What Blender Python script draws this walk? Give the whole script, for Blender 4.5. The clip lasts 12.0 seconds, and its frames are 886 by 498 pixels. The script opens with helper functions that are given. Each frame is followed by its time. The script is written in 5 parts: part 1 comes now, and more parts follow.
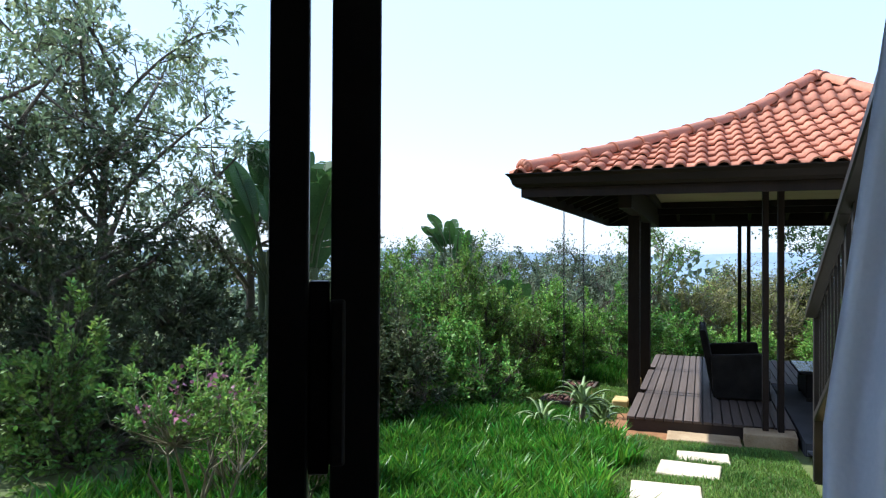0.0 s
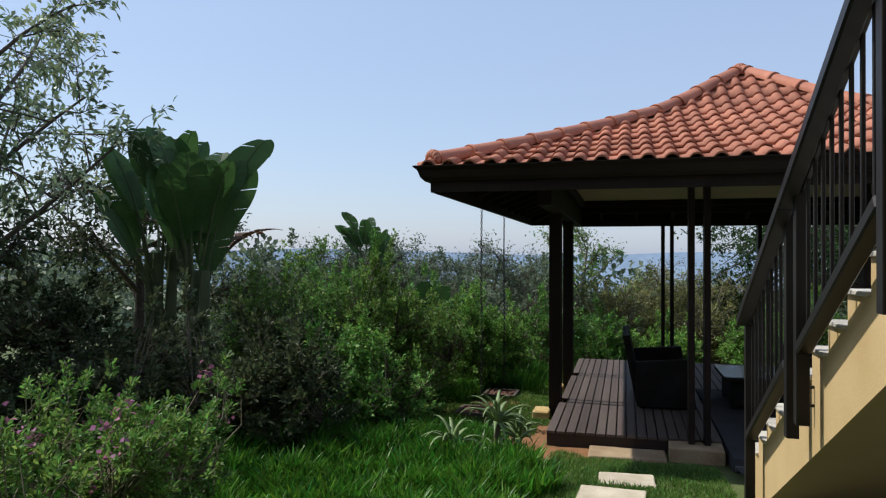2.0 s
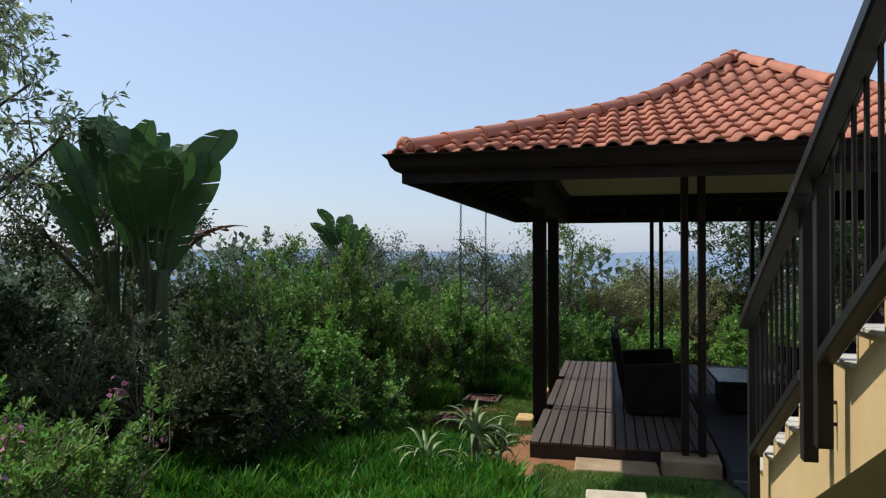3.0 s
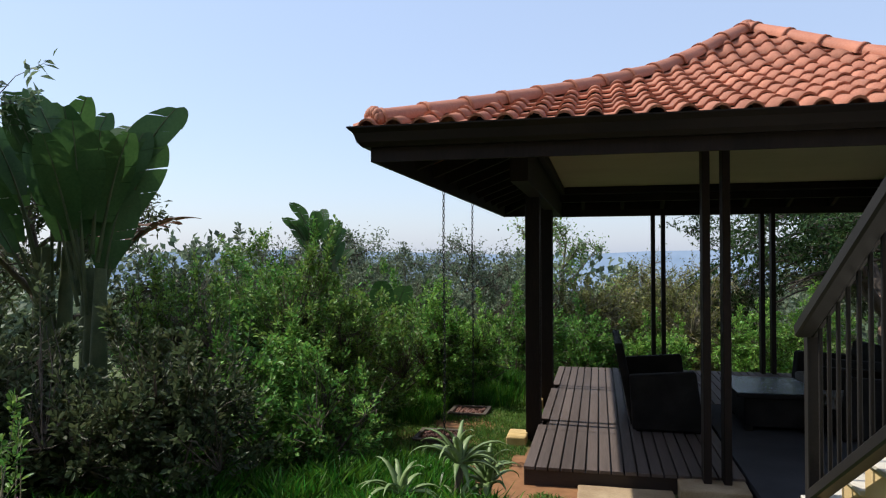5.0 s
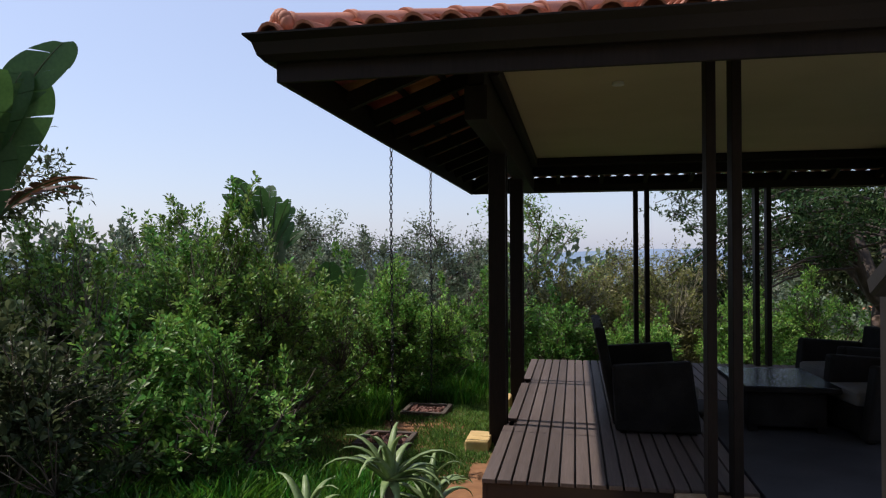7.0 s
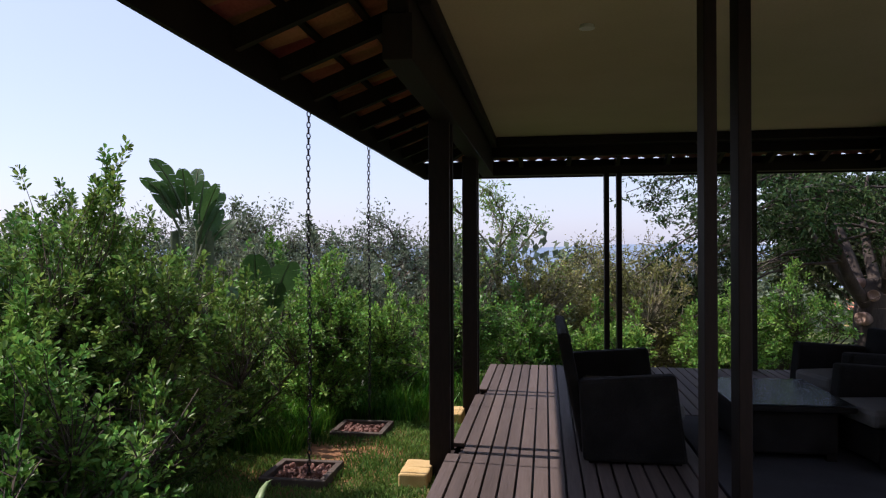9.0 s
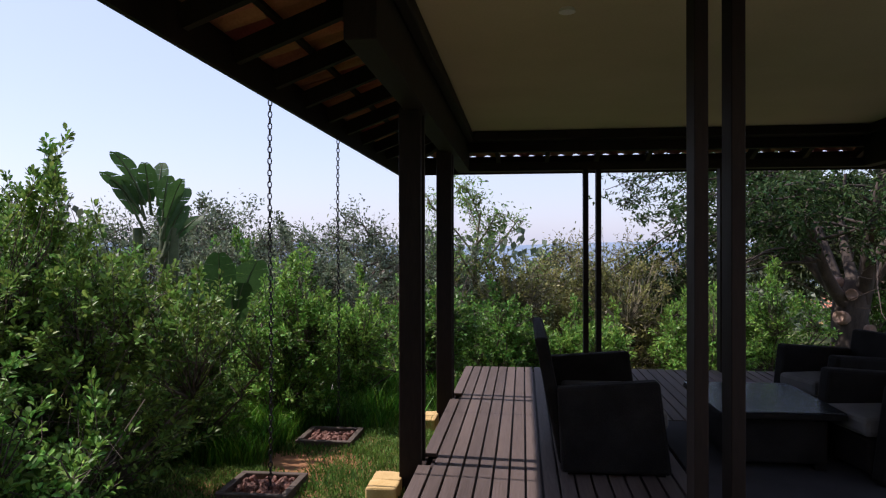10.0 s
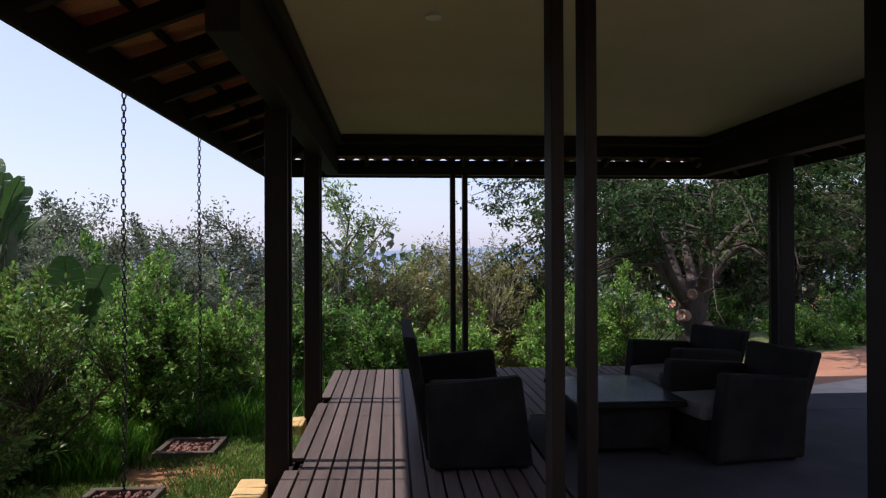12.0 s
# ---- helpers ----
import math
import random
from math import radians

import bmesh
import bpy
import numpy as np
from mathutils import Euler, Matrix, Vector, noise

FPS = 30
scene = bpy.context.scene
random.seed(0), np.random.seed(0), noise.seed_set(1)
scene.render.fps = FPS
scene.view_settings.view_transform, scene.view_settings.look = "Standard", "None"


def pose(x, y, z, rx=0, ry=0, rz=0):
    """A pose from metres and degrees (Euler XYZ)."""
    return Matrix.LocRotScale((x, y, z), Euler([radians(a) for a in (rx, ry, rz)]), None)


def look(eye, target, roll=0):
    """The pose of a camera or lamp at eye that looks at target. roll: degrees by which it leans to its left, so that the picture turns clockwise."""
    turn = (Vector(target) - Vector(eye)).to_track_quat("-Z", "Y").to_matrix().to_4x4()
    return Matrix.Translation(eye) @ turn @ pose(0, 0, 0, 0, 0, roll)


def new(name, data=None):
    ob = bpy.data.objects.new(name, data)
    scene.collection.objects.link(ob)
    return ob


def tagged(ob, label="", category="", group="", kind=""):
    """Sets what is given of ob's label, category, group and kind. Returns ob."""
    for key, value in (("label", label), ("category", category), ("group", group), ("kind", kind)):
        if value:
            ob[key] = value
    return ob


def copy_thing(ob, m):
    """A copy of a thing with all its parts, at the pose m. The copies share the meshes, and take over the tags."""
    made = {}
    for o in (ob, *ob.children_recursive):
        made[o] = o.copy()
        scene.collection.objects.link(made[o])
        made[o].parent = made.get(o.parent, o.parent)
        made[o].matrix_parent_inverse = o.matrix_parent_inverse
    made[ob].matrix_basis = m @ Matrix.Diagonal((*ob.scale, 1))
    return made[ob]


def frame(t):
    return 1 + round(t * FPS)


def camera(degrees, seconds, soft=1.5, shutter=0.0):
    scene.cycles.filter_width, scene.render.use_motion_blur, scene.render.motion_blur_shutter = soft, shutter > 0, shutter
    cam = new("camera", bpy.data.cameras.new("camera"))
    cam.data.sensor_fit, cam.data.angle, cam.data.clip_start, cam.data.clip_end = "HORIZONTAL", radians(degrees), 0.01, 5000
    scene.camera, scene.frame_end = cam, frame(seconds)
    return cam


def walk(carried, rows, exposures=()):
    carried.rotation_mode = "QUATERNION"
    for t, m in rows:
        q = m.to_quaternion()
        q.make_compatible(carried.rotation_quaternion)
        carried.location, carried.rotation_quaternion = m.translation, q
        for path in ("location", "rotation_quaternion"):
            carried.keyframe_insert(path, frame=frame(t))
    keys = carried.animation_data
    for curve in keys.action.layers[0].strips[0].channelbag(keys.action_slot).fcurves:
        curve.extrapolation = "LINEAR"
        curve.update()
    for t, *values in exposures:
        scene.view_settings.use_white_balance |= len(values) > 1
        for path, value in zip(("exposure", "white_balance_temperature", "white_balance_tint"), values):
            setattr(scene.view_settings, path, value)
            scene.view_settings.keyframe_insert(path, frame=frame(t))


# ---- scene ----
# the camera and its walk
cam = camera(64.6, 12.0, soft=1.2)
PATH = [
    (0, (-0.472, 0.434, 1.964), (-1.164, 2.311, 1.984), 0.3),
    (0.5, (-0.498, 0.626, 1.962), (-1.125, 2.526, 1.985), 0.2),
    (1, (-0.484, 0.81, 1.956), (-1.05, 2.728, 1.982), 0.2),
    (1.5, (-0.46, 1.015, 1.975), (-0.992, 2.943, 2.0), 0.2),
    (2, (-0.469, 1.2, 1.978), (-0.972, 3.136, 1.999), 0.2),
    (2.5, (-0.475, 1.428, 1.978), (-0.956, 3.369, 1.998), 0.1),
    (3, (-0.488, 1.737, 1.957), (-0.955, 3.682, 1.977), 0.0),
    (5, (-0.638, 2.668, 1.903), (-1.071, 4.62, 1.925), -0.2),
    (5.5, (-0.661, 2.927, 1.704), (-1.083, 4.882, 1.728), -0.0),
    (6, (-0.676, 3.228, 1.647), (-1.083, 5.186, 1.67), -0.1),
    (6.5, (-0.658, 3.532, 1.67), (-1.047, 5.494, 1.69), -0.2),
    (7, (-0.642, 3.832, 1.657), (-1.012, 5.797, 1.674), -0.2),
    (9, (-0.572, 4.945, 1.614), (-0.86, 6.925, 1.618), -0.2),
    (9.5, (-0.555, 5.152, 1.61), (-0.819, 7.134, 1.611), -0.2),
    (10, (-0.565, 5.228, 1.621), (-0.792, 7.215, 1.618), -0.1),
    (10.5, (-0.572, 5.236, 1.622), (-0.729, 7.23, 1.621), -0.1),
    (11, (-0.572, 5.233, 1.625), (-0.642, 7.232, 1.624), 0.0),
    (11.5, (-0.568, 5.224, 1.604), (-0.536, 7.223, 1.611), -0.2),
    (12, (-0.555, 5.204, 1.592), (-0.412, 7.198, 1.604), -0.2),
]
walk(cam, [(t, look(eye, target, roll)) for t, eye, target, roll in PATH],
     exposures=[(0.0, 0.97, 5850, 7), (0.5, 0.5, 5850, 9), (1.0, 0.2, 6350, 10), (2.0, -0.05, 6350, 9), (3.0, -0.02, 6400, 9), (5.0, 0.2, 6500, 10), (5.5, 0.15, 6500, 11), (6.5, 0.02, 6550, 14), (7.2, 0.05, 6550, 18), (9.0, 0.3, 6500, 24), (12.0, 0.3, 6500, 25)])

# world, sun
SUN_EL, SUN_AZ = 54.0, 4.0          # height; degrees from the -x axis towards +y
world = bpy.data.worlds.new("world")
scene.world = world
world.use_nodes = True
_n = world.node_tree.nodes
_sky = _n.new("ShaderNodeTexSky")
_sky.sky_type = "NISHITA"
_sky.sun_disc = False
_sky.sun_elevation = radians(SUN_EL)
_sky.sun_rotation = radians(-90 + SUN_AZ)
_sky.dust_density, _sky.air_density, _sky.ozone_density = 1.0, 1.2, 2.5
_n["Background"].inputs["Strength"].default_value = 0.15
_mix = _n.new("ShaderNodeMix")          # summer haze over the blue
_mix.data_type = "RGBA"
_mix.inputs["Factor"].default_value = 0.55
_mix.inputs["B"].default_value = (3.65, 4.4, 6.15, 1)
world.node_tree.links.new(_sky.outputs["Color"], _mix.inputs["A"])
world.node_tree.links.new(_mix.outputs["Result"], _n["Background"].inputs["Color"])
sun_data = bpy.data.lights.new("sun", "SUN")
sun_data.energy, sun_data.angle, sun_data.color = 4.4, radians(0.6), (1.0, 0.95, 0.87)
sun = new("sun", sun_data)
_d = Vector((-math.cos(radians(SUN_EL)) * math.cos(radians(SUN_AZ)), math.cos(radians(SUN_EL)) * math.sin(radians(SUN_AZ)), math.sin(radians(SUN_EL))))
sun.matrix_world = look(_d * 60, (0, 0, 0))

# materials
rng = np.random.default_rng(7)


def surface(name, c1, c2, scale=6.0, rough=0.7, bump=0.2, metal=0.0, fine=60.0, vary=0.0, spec=0.4, stretch=(1, 1, 1), trans=0.0, island=0.0, detail=6.0):
    """Two colours mixed by broad and fine noise in world metres, with relief; vary: value shift per object; island: per loose piece."""
    m = bpy.data.materials.new(name)
    m.use_nodes = True
    n, l = m.node_tree.nodes, m.node_tree.links
    b = n["Principled BSDF"]
    geo = n.new("ShaderNodeNewGeometry")
    mp = n.new("ShaderNodeMapping")
    mp.inputs["Scale"].default_value = stretch
    l.new(geo.outputs["Position"], mp.inputs["Vector"])
    big, small = n.new("ShaderNodeTexNoise"), n.new("ShaderNodeTexNoise")
    big.inputs["Scale"].default_value, small.inputs["Scale"].default_value = scale, fine
    big.inputs["Detail"].default_value = detail
    for t in (big, small):
        l.new(mp.outputs["Vector"], t.inputs["Vector"])
    add = n.new("ShaderNodeMath")
    add.operation = "MULTIPLY_ADD"
    l.new(small.outputs["Fac"], add.inputs[0])
    add.inputs[1].default_value = 0.45
    l.new(big.outputs["Fac"], add.inputs[2])
    ramp = n.new("ShaderNodeValToRGB")
    ramp.color_ramp.elements[0].position, ramp.color_ramp.elements[1].position = 0.5, 0.95
    ramp.color_ramp.elements[0].color, ramp.color_ramp.elements[1].color = (*c1, 1), (*c2, 1)
    l.new(add.outputs[0], ramp.inputs["Fac"])
    col = ramp.outputs["Color"]
    if vary or island:
        hsv = n.new("ShaderNodeHueSaturation")
        mr = n.new("ShaderNodeMapRange")
        if island:
            l.new(geo.outputs["Random Per Island"], mr.inputs["Value"])
        else:
            l.new(n.new("ShaderNodeObjectInfo").outputs["Random"], mr.inputs["Value"])
        k = vary or island
        mr.inputs["To Min"].default_value, mr.inputs["To Max"].default_value = 1 - k, 1 + k
        l.new(mr.outputs["Result"], hsv.inputs["Value"])
        if island:
            mh = n.new("ShaderNodeMapRange")
            mul = n.new("ShaderNodeMath")
            mul.operation = "FRACT"
            m7 = n.new("ShaderNodeMath")
            m7.operation = "MULTIPLY"
            m7.inputs[1].default_value = 7.31
            l.new(geo.outputs["Random Per Island"], m7.inputs[0])
            l.new(m7.outputs[0], mul.inputs[0])
            l.new(mul.outputs[0], mh.inputs["Value"])
            mh.inputs["To Min"].default_value, mh.inputs["To Max"].default_value = 0.47, 0.53
            l.new(mh.outputs["Result"], hsv.inputs["Hue"])
        l.new(col, hsv.inputs["Color"])
        col = hsv.outputs["Color"]
    l.new(col, b.inputs["Base Color"])
    rr = n.new("ShaderNodeMapRange")
    rr.inputs["To Min"].default_value, rr.inputs["To Max"].default_value = rough - 0.08, min(1, rough + 0.1)
    l.new(big.outputs["Fac"], rr.inputs["Value"])
    l.new(rr.outputs["Result"], b.inputs["Roughness"])
    b.inputs["Metallic"].default_value = metal
    b.inputs["Specular IOR Level"].default_value = spec
    if bump:
        bp = n.new("ShaderNodeBump")
        bp.inputs["Strength"].default_value, bp.inputs["Distance"].default_value = bump, 0.01
        l.new(add.outputs[0], bp.inputs["Height"])
        l.new(bp.outputs["Normal"], b.inputs["Normal"])
    if trans:
        tr = n.new("ShaderNodeBsdfTranslucent")
        l.new(col, tr.inputs["Color"])
        mx = n.new("ShaderNodeMixShader")
        mx.inputs[0].default_value = trans
        l.new(b.outputs[0], mx.inputs[1])
        l.new(tr.outputs[0], mx.inputs[2])
        l.new(mx.outputs[0], n["Material Output"].inputs["Surface"])
    return m


def leafy(name, c1, c2, trans=0.34, rough=0.42, island=0.55, spec=0.26):
    return surface(name, c1, c2, scale=1.2, rough=rough, bump=0.0, fine=14, trans=trans, island=island, spec=spec, detail=2.0)


M = {}
M["paint_dark"] = surface("dark brown stained timber", (0.0112, 0.0084, 0.007), (0.0252, 0.0168, 0.014), 3, 0.6, 0.15, stretch=(1, 1, 0.15), fine=80, spec=0.15)
M["steel_dark"] = surface("dark bronze painted steel", (0.013, 0.012, 0.012), (0.025, 0.022, 0.021), 4, 0.45, 0.08, fine=150, spec=0.25)
M["gutter"] = surface("dark brown gutter metal", (0.01, 0.007, 0.006), (0.018, 0.012, 0.009), 2, 0.5, 0.05, fine=90, spec=0.2)
M["tile"] = surface("terracotta roof tile", (0.32, 0.105, 0.058), (0.52, 0.215, 0.13), 3, 0.75, 0.35, fine=70, vary=0.16)
M["tile_rest"] = surface("terracotta roof tile far", (0.32, 0.105, 0.058), (0.52, 0.215, 0.13), 3, 0.75, 0.35, fine=70, island=0.16)
M["cap"] = surface("terracotta ridge cap", (0.34, 0.115, 0.062), (0.50, 0.20, 0.12), 4, 0.7, 0.25, fine=60, vary=0.12)
M["board"] = surface("weathered dark deck board", (0.070, 0.053, 0.046), (0.130, 0.102, 0.090), 5, 0.62, 0.3, stretch=(1, 0.06, 1), fine=90, vary=0.16, spec=0.2)
M["joist"] = surface("dark deck fascia timber", (0.020, 0.013, 0.011), (0.040, 0.026, 0.022), 3, 0.6, 0.3, stretch=(0.2, 1, 1))
M["ceiling"] = surface("cream painted ceiling board", (0.46, 0.40, 0.25), (0.54, 0.47, 0.31), 1.2, 0.85, 0.04)
M["plaster"] = surface("ochre cream plaster", (0.552, 0.387, 0.176), (0.662, 0.486, 0.246), 2.2, 0.85, 0.25, fine=120)
M["plaster_in"] = surface("white room plaster", (0.66, 0.64, 0.60), (0.74, 0.72, 0.68), 1.5, 0.85, 0.1)
M["concrete"] = surface("grey concrete paving", (0.085, 0.085, 0.088), (0.135, 0.135, 0.136), 2.5, 0.8, 0.3, fine=120)
# dark grey that partly stands for the shade over path and floor
M["walk"] = surface("grey paving with shade darkened in", (0.036, 0.036, 0.040), (0.066, 0.066, 0.072), 2.5, 0.85, 0.3, fine=120, spec=0.12)
M["slab"] = surface("cream stepping stone", (0.42, 0.36, 0.26), (0.62, 0.55, 0.42), 5, 0.85, 0.5, fine=90, vary=0.1)
M["sandslab"] = surface("sandy weathered stone slab", (0.27, 0.185, 0.105), (0.46, 0.35, 0.22), 5, 0.9, 0.5, fine=90)
M["block"] = surface("yellow sandstone paver", (0.50, 0.34, 0.13), (0.66, 0.48, 0.22), 6, 0.85, 0.5, fine=90, vary=0.08)
M["tread"] = surface("pale stair tread nosing", (0.50, 0.46, 0.38), (0.64, 0.60, 0.51), 4, 0.6, 0.1)
M["rattan"] = surface("black woven rattan", (0.009, 0.0085, 0.0085), (0.025, 0.023, 0.0225), 4, 0.7, 0.3, fine=140, spec=0.06)
M["cushion"] = surface("pale grey seat cushion", (0.12, 0.118, 0.115), (0.17, 0.165, 0.16), 5, 0.9, 0.3, fine=200)
M["chain"] = surface("dark steel chain", (0.03, 0.03, 0.032), (0.06, 0.06, 0.062), 20, 0.4, 0.0, metal=0.8)
M["pebble"] = surface("red brown pebble", (0.10, 0.040, 0.028), (0.21, 0.105, 0.080), 8, 0.7, 0.2, vary=0.3)
M["kerb"] = surface("weathered grey edging", (0.055, 0.042, 0.032), (0.110, 0.085, 0.066), 7, 0.85, 0.4)
M["curtain"] = surface("pale grey curtain cloth", (0.70, 0.73, 0.78), (0.80, 0.82, 0.86), 3, 0.9, 0.15, fine=250, trans=0.5)
M["bark"] = surface("grey brown bark", (0.055, 0.042, 0.032), (0.15, 0.12, 0.095), 9, 0.9, 0.8, stretch=(1, 1, 0.3), fine=50)
M["twig"] = surface("pale dry twig", (0.125, 0.112, 0.072), (0.26, 0.232, 0.155), 9, 0.9, 0.3)
M["road"] = surface("red brick paving road", (0.27, 0.12, 0.065), (0.38, 0.19, 0.11), 1.5, 0.85, 0.3)
M["sand"] = surface("pale sandy verge", (0.36, 0.30, 0.23), (0.50, 0.43, 0.35), 3, 0.9, 0.4)
M["olive"] = leafy("olive leaf", (0.070, 0.155, 0.030), (0.220, 0.350, 0.078))
M["mid"] = leafy("mid green leaf", (0.066, 0.170, 0.032), (0.180, 0.355, 0.072))
M["bright"] = leafy("bright green leaf", (0.105, 0.240, 0.040), (0.255, 0.450, 0.098))
M["grey"] = leafy("grey green leaf", (0.082, 0.118, 0.068), (0.190, 0.236, 0.142), spec=0.25)
# dark green foliage; on the understorey shrubs its darkness is painted shade
M["dark"] = leafy("dark green leaf with understorey shade", (0.0387, 0.0586, 0.0283), (0.1013, 0.1253, 0.0553), spec=0.15)
M["bark_dark"] = surface("dark weathered bark", (0.032, 0.024, 0.019), (0.085, 0.066, 0.052), 9, 0.9, 0.8, stretch=(1, 1, 0.3), fine=50)
M["flower_leaf"] = leafy("flowering shrub leaf", (0.075, 0.175, 0.034), (0.225, 0.375, 0.085), trans=0.45)
# deep green species colour, darkened further to paint in the crown's self-shadow
M["shade"] = leafy("deep green leaf with shade darkened in", (0.020, 0.046, 0.015), (0.058, 0.104, 0.032), spec=0.1)
M["dry"] = leafy("brownish dry leaf", (0.125, 0.150, 0.048), (0.300, 0.290, 0.100), spec=0.2)
M["tree_leaf"] = leafy("silvery tree leaf", (0.105, 0.165, 0.080), (0.380, 0.455, 0.265), rough=0.35)
M["banana"] = surface("glossy banana leaf", (0.029, 0.076, 0.020), (0.066, 0.142, 0.040), 2.0, 0.42, 0.1, fine=40, trans=0.3, spec=0.35)
M["banana_old"] = surface("reddish dry banana leaf", (0.075, 0.030, 0.018), (0.150, 0.065, 0.035), 3, 0.7, 0.2, trans=0.2)
M["stem"] = surface("green plant stem", (0.05, 0.075, 0.03), (0.11, 0.13, 0.055), 6, 0.6, 0.2)
M["aloe"] = surface("blue green aloe leaf", (0.120, 0.190, 0.065), (0.25, 0.34, 0.14), 6, 0.45, 0.1, fine=40, trans=0.08)
M["grass"] = leafy("tall grass blade", (0.016, 0.080, 0.008), (0.115, 0.300, 0.030), trans=0.4, rough=0.35)
M["lawn"] = leafy("mown lawn blade", (0.065, 0.155, 0.028), (0.170, 0.290, 0.062), trans=0.3, rough=0.6)
M["pink"] = leafy("pink flower petal", (0.26, 0.09, 0.17), (0.42, 0.19, 0.30))
M["stub"] = surface("pale cut wood and bark", (0.24, 0.15, 0.11), (0.42, 0.29, 0.22), 8, 0.85, 0.4)
M["light"] = surface("white downlight rim", (0.7, 0.7, 0.66), (0.8, 0.8, 0.76), 5, 0.4, 0.0)


def glass(name, rough=0.03, tint=(0.85, 0.93, 0.92), spec=0.5):
    m = bpy.data.materials.new(name)
    m.use_nodes = True
    b = m.node_tree.nodes["Principled BSDF"]
    b.inputs["Base Color"].default_value = (*tint, 1)
    b.inputs["Roughness"].default_value = rough
    b.inputs["Transmission Weight"].default_value = 1.0
    b.inputs["IOR"].default_value = 1.45
    b.inputs["Specular IOR Level"].default_value = spec
    return m


M["glass"] = glass("table glass", 0.22, (0.20, 0.24, 0.27), 0.15)
M["pane"] = glass("door glass", 0.0, (0.97, 0.98, 0.98))


# builders
def link(name, me, mat, parent=None, label="", smooth=False):
    if mat is not None and not me.materials:
        me.materials.append(mat)
    if smooth:
        me.polygons.foreach_set("use_smooth", [True] * len(me.polygons))
    ob = new(name, me)
    if parent is not None:
        ob.parent = parent
    if label:
        ob["label"] = label
    return ob


def part(name, bm, mat, parent=None, label="", smooth=False):
    me = bpy.data.meshes.new(name)
    bm.normal_update()
    bm.to_mesh(me)
    bm.free()
    return link(name, me, mat, parent, label, smooth)


def mesh_np(name, v, f):
    me = bpy.data.meshes.new(name)
    v, f = np.asarray(v, np.float32), np.asarray(f, np.int32)
    me.vertices.add(len(v))
    me.vertices.foreach_set("co", v.ravel())
    k = f.shape[1]
    me.loops.add(f.size)
    me.loops.foreach_set("vertex_index", f.ravel())
    me.polygons.add(len(f))
    me.polygons.foreach_set("loop_start", np.arange(len(f), dtype=np.int32) * k)
    me.update(calc_edges=True)
    return me


def empty(name, m=None):
    ob = new(name)
    ob.empty_display_size = 0.1
    if m is not None:
        ob.matrix_world = m
    return ob


def box(x0, y0, z0, x1, y1, z1, bevel=0.0, bm=None):
    own = bm is None
    bm = bm or bmesh.new()
    r = bmesh.ops.create_cube(bm, size=1.0, matrix=Matrix.Translation(((x0 + x1) / 2, (y0 + y1) / 2, (z0 + z1) / 2)) @ Matrix.Diagonal((x1 - x0, y1 - y0, z1 - z0, 1)))
    if bevel:
        es = list({e for v in r["verts"] for e in v.link_edges})
        bmesh.ops.bevel(bm, geom=es, offset=bevel, segments=2, affect="EDGES", profile=0.5)
    return bm


def tube_arrays(pts, radii, sides=6):
    """Vertices and quads of a tapered tube along pts."""
    pts = np.asarray(pts, float)
    n = len(pts)
    tang = np.gradient(pts, axis=0)
    tang /= np.linalg.norm(tang, axis=1)[:, None] + 1e-9
    ref = np.where(np.abs(tang[:, 2:3]) > 0.9, np.array([[1.0, 0, 0]]), np.array([[0, 0, 1.0]]))
    u = np.cross(tang, ref)
    u /= np.linalg.norm(u, axis=1)[:, None] + 1e-9
    w = np.cross(tang, u)
    a = np.linspace(0, 2 * np.pi, sides, endpoint=False)
    v = pts[:, None, :] + np.asarray(radii, float)[:, None, None] * (np.cos(a)[None, :, None] * u[:, None, :] + np.sin(a)[None, :, None] * w[:, None, :])
    i = np.arange(n - 1)[:, None] * sides
    j = np.arange(sides)[None, :]
    k = (j + 1) % sides
    f = np.stack([i + j, i + k, i + sides + k, i + sides + j], -1).reshape(-1, 4)
    return v.reshape(-1, 3), f


def merge(chunks):
    vs, fs, o = [], [], 0
    for v, f in chunks:
        vs.append(v)
        fs.append(f + o)
        o += len(v)
    return np.concatenate(vs), np.concatenate(fs)


def leaf_arrays(base, way, length, width, droop=0.15, oval=False):
    """One folded leaf for each base point, pointing along way; oval: six corners and two halves, else four corners."""
    n = len(base)
    way = way / (np.linalg.norm(way, axis=1)[:, None] + 1e-9)
    side = np.cross(way, rng.normal(size=(n, 3)) * 0.55 + np.array([0, 0, 1.0]))
    side /= np.linalg.norm(side, axis=1)[:, None] + 1e-9
    up = np.cross(side, way)
    length, width = np.broadcast_to(length, n)[:, None], np.broadcast_to(width, n)[:, None]
    if oval:
        tip = base + way * length - np.array([0, 0, 1.0]) * length * droop
        lift = up * width * 0.16
        a, b = base + way * length * 0.32, base + way * length * 0.72 - np.array([0, 0, 1.0]) * length * droop * 0.5
        v = np.stack([base, a - side * width * 0.42 + lift, b - side * width * 0.46 + lift, tip, b + side * width * 0.46 + lift, a + side * width * 0.42 + lift], 1).reshape(-1, 3)
        k = np.arange(n)[:, None] * 6
        return v, np.concatenate([k + np.array([[0, 1, 2, 3]]), k + np.array([[0, 3, 4, 5]])])
    mid = base + way * length * 0.5
    tip = base + way * length - np.array([0, 0, 1.0]) * length * droop
    l = mid + side * width * 0.5 + up * width * 0.12
    r = mid - side * width * 0.5 + up * width * 0.12
    v = np.stack([base, r, tip, l], 1).reshape(-1, 3)
    f = np.arange(n * 4).reshape(-1, 4)
    return v, f


